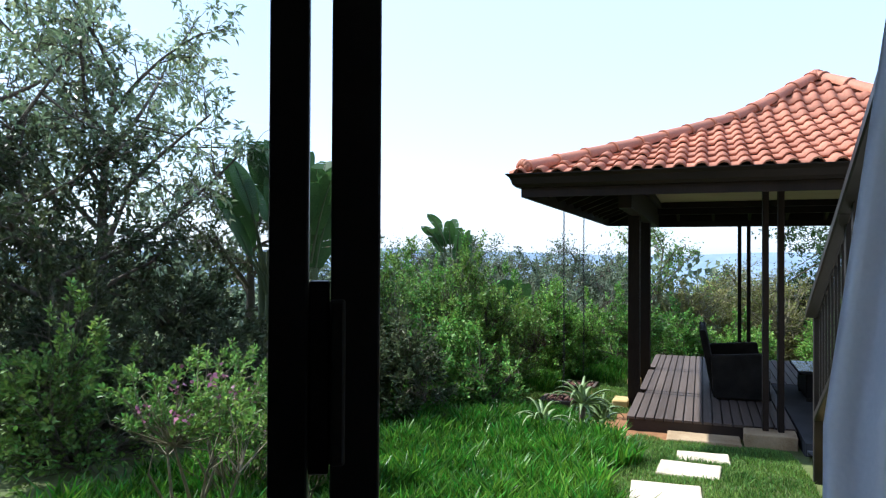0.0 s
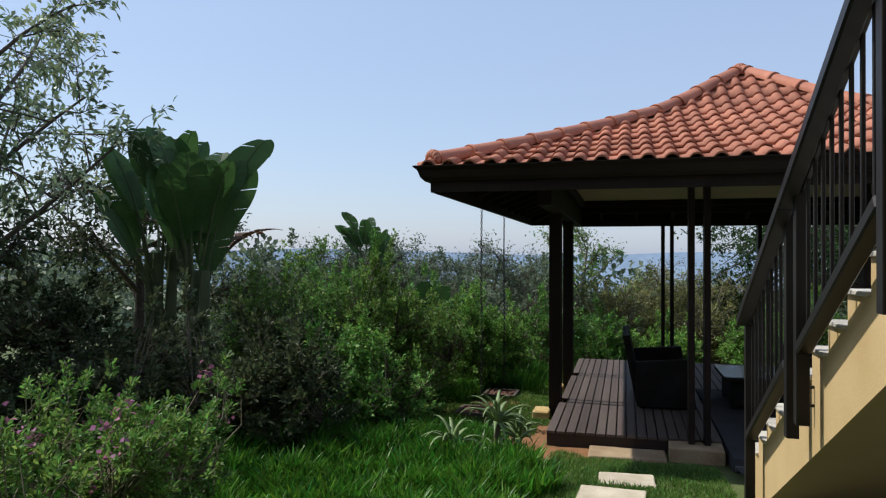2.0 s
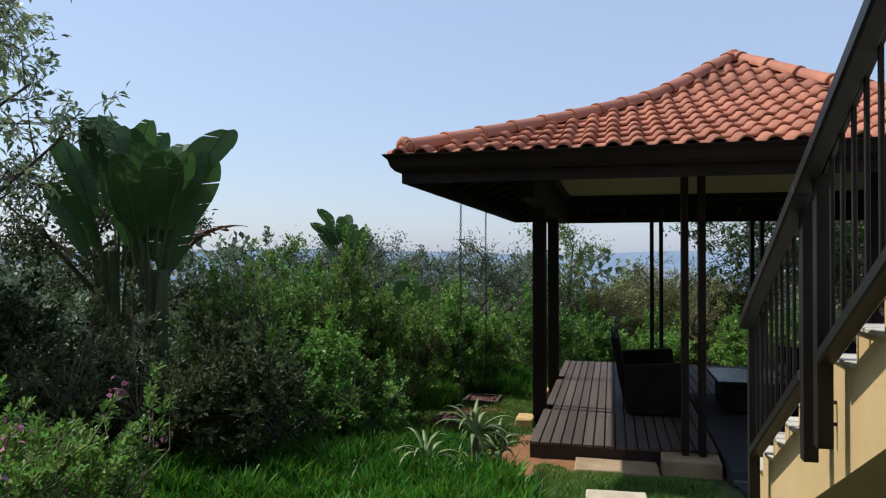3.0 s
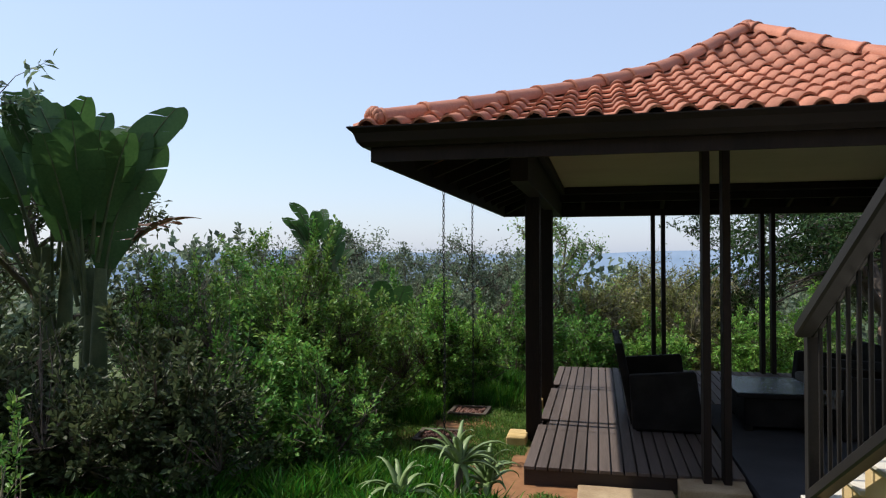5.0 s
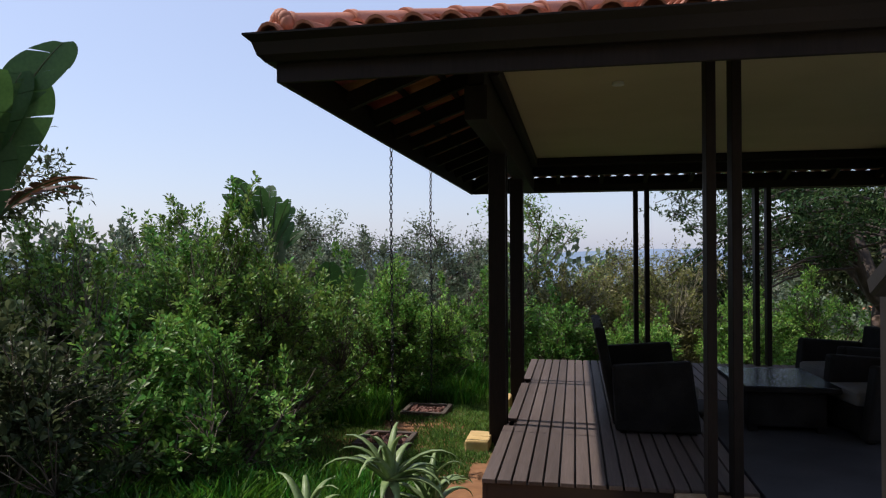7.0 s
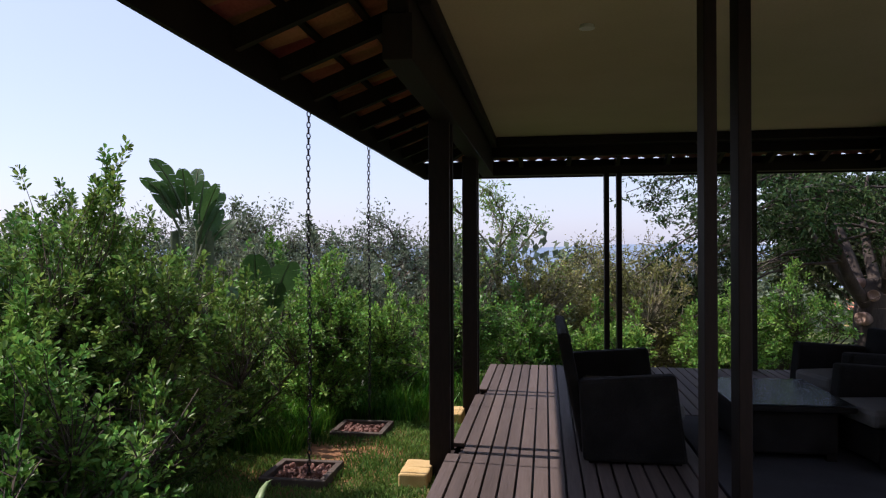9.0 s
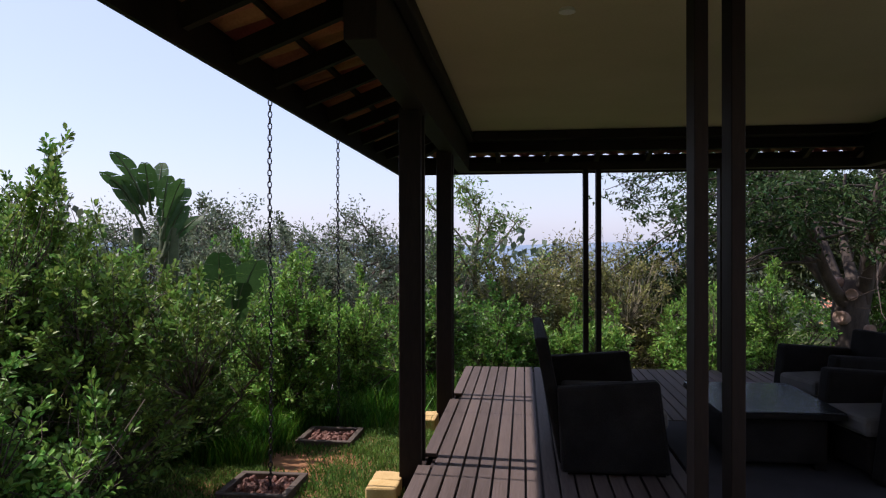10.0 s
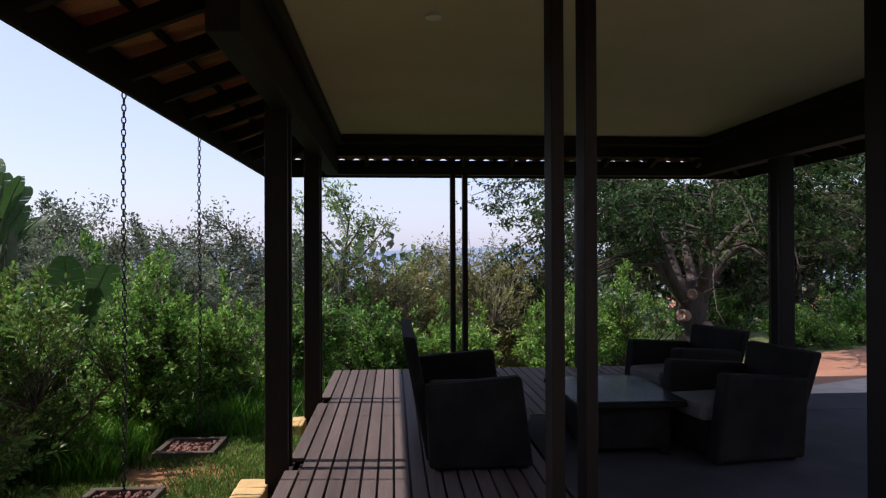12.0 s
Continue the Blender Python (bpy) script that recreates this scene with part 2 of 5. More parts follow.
# the ground's height
def gz(x, y):
    x, y = np.asarray(x, float), np.asarray(y, float)
    near = np.interp(y, [-60, 2.0, 6.2, 7.0, 7.8, 9.6, 14.0, 22.0, 60.0, 300.0, 900.0, 4000.0], [0.4, 0.36, 0.31, 0.24, 0.115, 0.10, -0.1, -0.9, -7.0, -34.0, -70.0, -80.0])
    lump = 0.025 * np.sin(x * 2.1 + 1.3 * np.sin(y * 1.1)) * np.cos(y * 1.7)
    east = np.interp(y, [-60, 2.0, 6.2, 7.0, 7.8, 9.6, 14.0, 20.0, 26.0, 60.0, 300.0, 900.0, 4000.0], [0.4, 0.36, 0.31, 0.24, 0.115, 0.10, -0.09, -0.14, -0.7, -7.0, -34.0, -70.0, -80.0])
    k = np.clip((x - 3.3) / 1.4, 0, 1)
    return near + (east - near) * k + np.where((x > -1.1) | (y > 30), 0, lump)


# ground sheet
def spaced(lo, hi, near0, near1, step, grow=1.35):
    mid = list(np.arange(near0, near1 + 1e-6, step))
    a, s = [near0], step
    while a[-1] > lo:
        s *= grow
        a.append(a[-1] - s)
    b, s = [near1], step
    while b[-1] < hi:
        s *= grow
        b.append(b[-1] + s)
    return np.array(a[:0:-1] + mid + b[1:])


gx, gy = spaced(-3000, 3000, -7, 5, 0.25), spaced(-200, 3500, 2, 15, 0.25)
X, Y = np.meshgrid(gx, gy, indexing="ij")
V = np.stack([X, Y, gz(X, Y)], -1).reshape(-1, 3)
i, j = np.meshgrid(np.arange(len(gx) - 1), np.arange(len(gy) - 1), indexing="ij")
q = (i * len(gy) + j).ravel()
F = np.stack([q, q + len(gy), q + len(gy) + 1, q + 1], 1)


def ground_material():
    m = surface("ground soil and turf", (0.060, 0.085, 0.022), (0.115, 0.140, 0.045), 3.0, 0.95, 0.6, fine=40)
    n, l = m.node_tree.nodes, m.node_tree.links
    b = n["Principled BSDF"]
    green = b.inputs["Base Color"].links[0].from_socket
    geo = n.new("ShaderNodeNewGeometry")
    noi = n.new("ShaderNodeTexNoise")
    noi.inputs["Scale"].default_value, noi.inputs["Detail"].default_value = 1.3, 8
    l.new(geo.outputs["Position"], noi.inputs["Vector"])
    soil = n.new("ShaderNodeTexNoise")
    soil.inputs["Scale"].default_value, soil.inputs["Detail"].default_value = 14, 6
    l.new(geo.outputs["Position"], soil.inputs["Vector"])
    rs = n.new("ShaderNodeValToRGB")
    rs.color_ramp.elements[0].color, rs.color_ramp.elements[1].color = (0.16, 0.070, 0.028, 1), (0.34, 0.170, 0.075, 1)
    l.new(soil.outputs["Fac"], rs.inputs["Fac"])
    # bare earth close to the deck's foot: distance from the deck's near left corner
    dist = n.new("ShaderNodeVectorMath")
    dist.operation = "DISTANCE"
    flat = n.new("ShaderNodeVectorMath")
    flat.operation = "MULTIPLY"
    flat.inputs[1].default_value = (1, 0.8, 0)
    l.new(geo.outputs["Position"], flat.inputs[0])
    l.new(flat.outputs[0], dist.inputs[0])
    dist.inputs[1].default_value = (-1.25, 8.25 * 0.8, 0)
    dist2 = n.new("ShaderNodeVectorMath")
    dist2.operation = "DISTANCE"
    l.new(flat.outputs[0], dist2.inputs[0])
    dist2.inputs[1].default_value = (-2.25, 10.1 * 0.8, 0)
    both = n.new("ShaderNodeMath")
    both.operation = "MINIMUM"
    l.new(dist.outputs["Value"], both.inputs[0])
    l.new(dist2.outputs["Value"], both.inputs[1])
    ma = n.new("ShaderNodeMath")
    ma.operation = "MULTIPLY_ADD"
    l.new(noi.outputs["Fac"], ma.inputs[0])
    ma.inputs[1].default_value = -1.0
    l.new(both.outputs[0], ma.inputs[2])
    mr = n.new("ShaderNodeMapRange")
    l.new(ma.outputs[0], mr.inputs["Value"])
    mr.inputs["From Min"].default_value, mr.inputs["From Max"].default_value = 0.45, 0.15
    mx = n.new("ShaderNodeMix")
    mx.data_type = "RGBA"
    l.new(mr.outputs["Result"], mx.inputs["Factor"])
    l.new(green, mx.inputs["A"])
    l.new(rs.outputs["Color"], mx.inputs["B"])
    l.new(mx.outputs["Result"], b.inputs["Base Color"])
    return m


ground = tagged(link("ground", mesh_np("ground", V, F), ground_material(), smooth=True), "grassy garden ground sloping gently away from the house", "ground", kind="structure")
# the pavilion: centre, eaves, posts
CX, CY = 0.93, 10.67
HX, HY = 3.08, 3.45              # fascia, half sizes
Z_FB, Z_FT = 2.55, 2.72          # fascia foot and top
Z_CEIL, Z_BEAM = 2.89, 2.485
DECK_Z = 0.262
DX0, DX1, DY0, DY1 = -1.22, 3.08, 8.20, 13.25
PROFILE_U = [0.0, 0.2, 0.34, 0.5, 0.67, 0.77, 0.87, 1.0]
PROFILE_Z = [2.755, 2.985, 3.15, 3.355, 3.595, 3.785, 4.02, 4.30]


def roof_z(u):
    return float(np.interp(u, PROFILE_U, PROFILE_Z))


pavilion = tagged(empty("pavilion", Matrix.Translation((CX, CY, DECK_Z))), "open garden pavilion with dark timber posts and terracotta hip roof", "pavilion")
AWAY = Matrix.Translation((-CX, -CY, -DECK_Z))


def pav(name, bm, mat, parent=None, label="", smooth=False):
    """A part of the pavilion given in world places."""
    bmesh.ops.transform(bm, matrix=AWAY, verts=bm.verts)
    return part(name, bm, mat, parent or pavilion, label, smooth)


# posts in pairs, two pairs a side, each on a stone pad
pairs = []
for sx in (-1, 1):
    for y in (9.70, 11.63):
        for dy in (-0.08, 0.08):
            pairs.append((CX + sx * 2.205, y + dy))
for sy in (-1, 1):
    for x in (0.20, 1.66):
        for dx in (-0.070, 0.070):
            pairs.append((x + dx, CY + sy * 2.53))
for x, y in pairs:
    side = abs(x - CX) > 2
    wx, wy = (0.14, 0.055) if side else (0.055, 0.14)
    foot = 0.0 if side else (0.24 if y < CY else DECK_Z)
    pav("post", box(x - wx / 2, y - wy / 2, foot, x + wx / 2, y + wy / 2, Z_BEAM + 0.02 if side or y > CY else Z_CEIL + 0.005, 0.006), M["paint_dark"])
# ring beam: lower plate and upper trim with a narrow slot between
for z0, z1, w, tag in ((Z_BEAM, 2.575, 0.07, "beam"), (2.70, Z_CEIL + 0.06, 0.05, "trim_board")):
    for sx in (-1, 1):
        xb = CX + sx * 2.165
        pav(tag, box(xb - w, CY - 2.53 - w, z0, xb + w, CY + 2.53 - w - 0.004, 2.698 if tag == "beam" else z1, 0.006), M["paint_dark"])
    for sy in (1,):
        yb = CY + sy * 2.53
        pav(tag, box(CX - 2.165 - w, yb - w, z0, CX + 2.165 + w, yb + w, z1, 0.006), M["paint_dark"])
# inner cornice below the ceiling
for sx in (-1, 1):
    pav("cornice", box(CX + sx * 2.075 - 0.035, CY - 2.40, 2.80, CX + sx * 2.075 + 0.035, CY + 2.40, 2.895, 0.01), M["paint_dark"])
pav("cornice", box(CX - 2.04, CY + 2.21, 2.80, CX + 2.04, CY + 2.45, 2.893, 0.01), M["paint_dark"])
pav("beam", box(CX - 2.11, CY - 2.66, 2.79, CX + 2.11, CY - 2.595, 2.95, 0.006), M["paint_dark"])
pav("ceiling", box(CX - 2.12, CY - 2.592, 2.897, CX + 2.12, CY + 2.46, 2.935), M["ceiling"], label="plain cream painted ceiling")
bm = bmesh.new()
bmesh.ops.create_cone(bm, cap_ends=True, segments=20, radius1=0.045, radius2=0.038, depth=0.02, matrix=Matrix.Translation((-0.33, 9.02, 2.887)))
pav("downlight", bm, M["light"], label="small round white downlight")

# fascia, with mitred ends, and gutter
def ring(prof, hx, hy):
    """A profile (offset outwards, z) swept round the eaves with mitred corners: one mesh a side."""
    out = []
    cs = [(-1, -1), (1, -1), (1, 1), (-1, 1)]
    for s in range(4):
        bm = bmesh.new()
        ends = []
        for c in (cs[s], cs[(s + 1) % 4]):
            ends.append([bm.verts.new((CX + c[0] * (hx + o), CY + c[1] * (hy + o), z)) for o, z in prof])
        n = len(prof)
        for k in range(n):
            bm.faces.new((ends[0][k], ends[0][(k + 1) % n], ends[1][(k + 1) % n], ends[1][k]))
        for e in ends:
            bm.faces.new(e)
        bmesh.ops.recalc_face_normals(bm, faces=bm.faces)
        out.append(bm)
    return out


for b in ring([(0, Z_FB), (0, Z_FT), (-0.03, Z_FT), (-0.03, Z_FB)], HX, HY):
    pav("fascia_board", b, M["paint_dark"])
for b in ring([(0.003, 2.645), (0.045, 2.645), (0.075, 2.675), (0.095, 2.735), (0.130, 2.765), (0.130, 2.775), (0.110, 2.775), (0.07, 2.735), (0.06, 2.69), (0.04, 2.66), (0.012, 2.66), (0.012, 2.775), (0.003, 2.775)], HX, HY):
    pav("gutter", b, M["gutter"])

# roof deck: thin sarking that follows the slope, and rafters below it at the eaves
roof_bm = bmesh.new()
us = [0.10, 0.2, 0.34, 0.5, 0.67, 0.77, 0.87, 0.985]
rings = []
for u in us:
    rings.append([roof_bm.verts.new((CX + c[0] * (HX + 0.10) * (1 - u), CY + c[1] * (HY + 0.14) * (1 - u), roof_z(u) - 0.045)) for c in ((-1, -1), (1, -1), (1, 1), (-1, 1))])
for a, b in zip(rings[2:], rings[3:]):
    for k in range(4):
        roof_bm.faces.new((a[k], a[(k + 1) % 4], b[(k + 1) % 4], b[k]))
roof = pav("roof", roof_bm, M["paint_dark"], label="terracotta tiled bell-cast hip roof")


def rafter(p, q, w=0.05, h=0.11):
    p, q = Vector(p), Vector(q)
    d = (q - p)
    m = look(p, q)
    bm = bmesh.new()
    bmesh.ops.create_cube(bm, size=1, matrix=m @ Matrix.Translation((0, 0, -d.length / 2)) @ Matrix.Diagonal((w, h, d.length, 1)))
    return bm


for sx in (-1, 1):
    for k in range(11):
        y = CY - 3.0 + 0.6 * k
        u_in = 0.36
        if abs(y - CY) < (HY + 0.14) * (1 - u_in) + 0.5:
            pav("rafter", rafter((CX + sx * (HX - 0.035), y, Z_FT - 0.05), (CX + sx * (HX + 0.1) * (1 - u_in), y, roof_z(u_in) - 0.115)), M["paint_dark"])
    # hip rafters
    for sy in (-1, 1):
        u_in = 0.4
        pav("hip_rafter", rafter((CX + sx * (HX - 0.035), CY + sy * (HY - 0.04), Z_FT - 0.06), (CX + sx * (HX + 0.1) * (1 - u_in), CY + sy * (HY + 0.14) * (1 - u_in), roof_z(u_in) - 0.14), 0.06, 0.14), M["paint_dark"])
for sy in (-1, 1):
    for k in range(9):
        x = CX - 2.4 + 0.6 * k
        u_in = 0.34
        pav("rafter", rafter((x, CY + sy * (HY - 0.035), Z_FT - 0.05), (x, CY + sy * (HY + 0.14) * (1 - u_in), roof_z(u_in) - 0.115)), M["paint_dark"])
# tile battens along the eaves
for u in (0.03, 0.12, 0.21, 0.30):
    for sx in (-1, 1):
        hy = (HY + 0.14) * (1 - u) - 0.02
        x = CX + sx * (HX + 0.10) * (1 - u)
        pav("batten", box(x - 0.02, CY - hy, roof_z(u) - 0.062, x + 0.02, CY + hy, roof_z(u) - 0.036), M["paint_dark"])
    for sy in (-1, 1):
        hx = (HX + 0.10) * (1 - u) - 0.02
        y = CY + sy * (HY + 0.14) * (1 - u)
        pav("batten", box(CX - hx, y - 0.02, roof_z(u) - 0.062, CX + hx, y + 0.02, roof_z(u) - 0.036), M["paint_dark"])

# tiles: barrel and pan in one piece, overlapping rows
TW, TL = 0.186, 0.30


def tile_bm():
    """x across, y up the slope, z outwards; the barrel half round, the pan flat."""
    bm = bmesh.new()
    prof = [(-TW / 2 - 0.008, 0.004), (-TW / 2 + 0.02, 0.0), (-0.026, 0.004), (-0.014, 0.022), (0.006, 0.042), (0.036, 0.051), (0.066, 0.042), (0.086, 0.021), (0.096, 0.002)]
    th = 0.016
    rows = []
    for y, lift in ((0.0, 0.026), (TL + 0.045, 0.0)):
        rows.append(([bm.verts.new((x, y, z + lift)) for x, z in prof], [bm.verts.new((x, y, z + lift - th)) for x, z in prof]))
    (t0, b0), (t1, b1) = rows
    for k in range(len(prof) - 1):
        bm.faces.new((t0[k], t0[k + 1], t1[k + 1], t1[k])).smooth = True
        bm.faces.new((b0[k + 1], b0[k], b1[k], b1[k + 1])).smooth = True
        bm.faces.new((t0[k + 1], t0[k], b0[k], b0[k + 1]))
    return bm


tile_mesh = bpy.data.meshes.new("roof_tile")
_t = tile_bm()
_t.to_mesh(tile_mesh)
_t.free()
tile_mesh.materials.append(M["tile"])


def slope_rows(run):
    """u of each row's foot and its pitch, spaced evenly along the slope."""
    uu = np.linspace(0, 1, 400)
    zz = np.array([roof_z(u) for u in uu])
    arc = np.concatenate([[0], np.cumsum(np.hypot(np.diff(uu) * run, np.diff(zz)))])
    out = []
    s = 0.0
    while s < arc[-1] - 0.12:
        u, u2 = np.interp(s, arc, uu), np.interp(min(s + TL, arc[-1]), arc, uu)
        out.append((float(u), math.atan2(roof_z(u2) - roof_z(u), (u2 - u) * run)))
        s += TL
    return out


joined = bmesh.new()
RX, RY = HX + 0.10, HY + 0.10
jit = random.Random(5)
for side, (ang, run, half) in enumerate(((0, RY, RX), (-90, RX, RY), (90, RX, RY), (180, RY, RX))):
    turn = Matrix.Translation((CX, CY, 0)) @ Matrix.Rotation(radians(ang), 4, "Z")
    for r, (u, pitch) in enumerate(slope_rows(run)):
        wide = half * (1 - u)
        nmax = int(wide / TW) + 2
        for c in range(-nmax, nmax + 1):
            x = c * TW + 0.05
            if abs(x) - TW / 2 - 0.03 > wide:
                continue
            m = turn @ Matrix.Translation((x, -run * (1 - u), roof_z(u) - 0.005 + jit.uniform(-0.004, 0.004))) @ Matrix.Rotation(pitch, 4, "X") @ Matrix.Rotation(jit.uniform(-0.01, 0.01), 4, "Z")
            u_top = u + math.cos(pitch) * (TL + 0.045) / run
            cut = abs(x) + TW / 2 + 0.03 > half * (1 - u_top)
            if side < 1 and not cut:
                ob = link("roof_tile", tile_mesh, None, roof)
                ob.matrix_basis = AWAY @ m
                continue
            bm = tile_bm()
            bmesh.ops.transform(bm, matrix=m, verts=bm.verts)
            if cut:
                for s in (-1, 1):
                    # the hip's upright plane on each side of this slope
                    co = turn @ Vector((s * half, -run, 0))
                    d = turn @ Vector((0, 0, 0)) - co
                    no = Vector((d.y, -d.x, 0)).normalized()
                    if no.dot(turn.to_3x3() @ Vector((s, 0, 0))) < 0:
                        no = -no
                    bmesh.ops.bisect_plane(bm, geom=bm.verts[:] + bm.edges[:] + bm.faces[:], plane_co=co, plane_no=no, clear_outer=True)
            if len(bm.faces) == 0:
                bm.free()
                continue
            if side < 1:
                pav("roof_tile", bm, M["tile"], roof)
            else:
                me = bpy.data.meshes.new("tmp")
                bm.to_mesh(me)
                bm.free()
                joined.from_mesh(me)
                bpy.data.meshes.remove(me)
rest = pav("roof_tiles_far_side", joined, M["tile_rest"], roof)
rest["kind"] = "stuff"


# hip caps: half-round, collared at the lower end; a rosette stop at each eave corner
def cap_bm(length, r=0.098, collar=True):
    bm = bmesh.new()
    st = [(0.0, r + 0.012), (0.035, r + 0.012), (0.04, r + 0.002), (length + 0.05, r - 0.008)] if collar else [(0.0, r), (length, r)]
    rows = []
    for y, rr in st:
        rows.append([bm.verts.new((rr * math.cos(a), y, rr * 0.85 * math.sin(a))) for a in np.linspace(-0.25, math.pi + 0.25, 13)])
    for a, b in zip(rows, rows[1:]):
        for k in range(12):
            bm.faces.new((a[k + 1], a[k], b[k], b[k + 1])).smooth = True
    ins = [bm.verts.new((v.co.x * 0.88, v.co.y, v.co.z * 0.86)) for v in rows[0]]
    for k in range(12):
        bm.faces.new((rows[0][k], rows[0][k + 1], ins[k + 1], ins[k]))
    return bm


for sx, sy in ((-1, -1), (1, -1), (-1, 1), (1, 1)):
    corner = Vector((CX + sx * RX, CY + sy * RY, 0))
    hd = Vector((CX, CY, 0)) - corner
    run = hd.length
    s = 0.20
    while s < run - 0.12:
        step = 0.37
        p = corner + hd * (s / run)
        q = corner + hd * (min(run, s + step) / run)
        p.z, q.z = roof_z(s / run) + 0.03, roof_z(min(1, (s + step) / run)) + 0.03
        d = (q - p).normalized()
        m = Matrix.Translation(p) @ d.to_track_quat("Y", "Z").to_matrix().to_4x4()
        bm = cap_bm((q - p).length)
        bmesh.ops.transform(bm, matrix=m, verts=bm.verts)
        pav("hip_cap", bm, M["cap"], roof)
        if s < 0.21:
            bm = bmesh.new()
            for k in range(7):
                a = math.pi * (k + 0.5) / 7
                lobe = bmesh.ops.create_icosphere(bm, subdivisions=2, radius=0.045, matrix=Matrix.Translation((0.072 * math.cos(a), -0.02, 0.062 * math.sin(a))) @ Matrix.Diagonal((0.75, 1.0, 1.15, 1)))
            bmesh.ops.create_icosphere(bm, subdivisions=2, radius=0.055, matrix=Matrix.Translation((0, -0.02, 0.01)))
            for f in bm.faces:
                f.smooth = True
            bmesh.ops.transform(bm, matrix=m, verts=bm.verts)
            pav("hip_stop", bm, M["cap"], roof, "fluted terracotta hip end stop")
        s += step
bm = bmesh.new()
bmesh.ops.create_cone(bm, cap_ends=True, segments=14, radius1=0.17, radius2=0.07, depth=0.16, matrix=Matrix.Translation((CX, CY, 4.335)))
bmesh.ops.bevel(bm, geom=bm.edges[:], offset=0.02, segments=2, affect="EDGES")
pav("apex_cap", bm, M["cap"], roof)

# the deck: boards on the open side, a smooth floor on the side of the stairs
FLAT_X, FLAT_Y = 0.43, 10.90
deck_bm = box(DX0 + 0.06, DY0 + 0.05, 0.02, DX1 - 0.06, DY1 - 0.05, DECK_Z - 0.04)
deck = tagged(part("deck", deck_bm, M["joist"]), "low dark timber deck with narrow boards under the pavilion", "deck", kind="structure")
part("edge_board", box(DX0 + 0.03, DY0, 0.08, FLAT_X - 0.004, DY0 + 0.03, DECK_Z - 0.028, 0.004), M["joist"], deck)
part("edge_board", box(DX0 + 0.03, DY1 - 0.03, 0.02, 2.24, DY1, DECK_Z - 0.028, 0.004), M["joist"], deck)
part("edge_board", box(DX0, DY0, 0.06, DX0 + 0.03, DY1, DECK_Z - 0.028, 0.004), M["joist"], deck)
BW, BG = 0.083, 0.0135
nb = int((DX1 - DX0) / (BW + BG))
for k in range(nb + 1):
    x = DX0 + k * (BW + BG)
    if x > 2.2:
        break
    segs = [(DY0 - 0.02, DY1 + 0.02) if x + BW < FLAT_X else (FLAT_Y + 0.01, DY1 + 0.02)]
    if x < -1.20:      # notched round the posts
        segs = [(DY0 - 0.02, 9.57), (9.83, 11.50), (11.76, DY1 + 0.02)]
    for y0, y1 in segs:
        part("deck_board", box(x, y0, DECK_Z - 0.026, x + BW, y1, DECK_Z + random.uniform(-0.0015, 0.0015), 0.003), M["board"], deck)

tagged(part("floor_smooth", box(FLAT_X, 7.64, 0.02, 5.6, FLAT_Y, DECK_Z - 0.002, 0.006), M["walk"]), "smooth dark grey concrete floor beside the deck boards", "floor", kind="structure")
# ends at the roof's shadow edge; the shade is in its dark colour
tagged(part("floor_side", box(2.27, FLAT_Y + 0.003, 0.02, 5.6, 11.55, DECK_Z - 0.002, 0.006), M["walk"]), "smooth concrete floor beside the pavilion, its roof shade coloured dark grey", "floor", kind="structure")
tagged(part("step_nosing", box(FLAT_X + 0.01, 7.60, 0.155, 1.6, 7.638, 0.20, 0.004), M["concrete"]), "pale concrete nosing along the floor's front edge", "nosing", kind="structure")

# stone pads, pavers and stepping stones
def stone(name, cx, cy, w, d, z0, z1, mat, label, cat, rot=0.0, group=""):
    bm = box(-w / 2, -d / 2, 0, w / 2, d / 2, z1 - z0, 0.012)
    bmesh.ops.subdivide_edges(bm, edges=[e for e in bm.edges if e.calc_length() > 0.1], cuts=3, use_grid_fill=True)
    for v in bm.verts:
        v.co += Vector(noise.noise_vector(v.co * 9 + Vector((cx, cy, 0)))) * 0.006
    ob = part(name, bm, mat)
    ob.matrix_world = pose(cx, cy, z0, 0, 0, rot)
    return tagged(ob, label, cat, group)


for cx, cy, w, d, rot in ((-0.70, 5.53, 0.48, 0.46, 3), (-0.56, 6.20, 0.46, 0.37, -4), (-0.455, 6.76, 0.42, 0.33, 2)):
    stone("stepping_stone", cx, cy, w, d, float(gz(cx, cy)) - 0.06, float(gz(cx, cy)) + 0.018, M["slab"], "flat cream stepping stone set in the lawn", "stepping stone", rot, "stepping stones")
stone("step_slab", -0.45, 7.99, 0.70, 0.36, -0.05, 0.150, M["sandslab"], "long sandy stone slab at the foot of the deck", "stone slab", 1)
stone("post_pad", 0.165, 8.04, 0.48, 0.29, -0.05, 0.245, M["sandslab"], "sandy stone pad under the pavilion posts", "stone pad", -1)
for y in (9.54, 11.42):
    for k in (0, 1):
        stone("paver", -1.42, y - 0.08 + 0.165 * k, 0.19, 0.158, 0.0 if y > 11 else 0.05, 0.175 if y < 11 else 0.13, M["block"], "yellow sandstone paver beside the pavilion posts", "paver", 0, "post pavers")

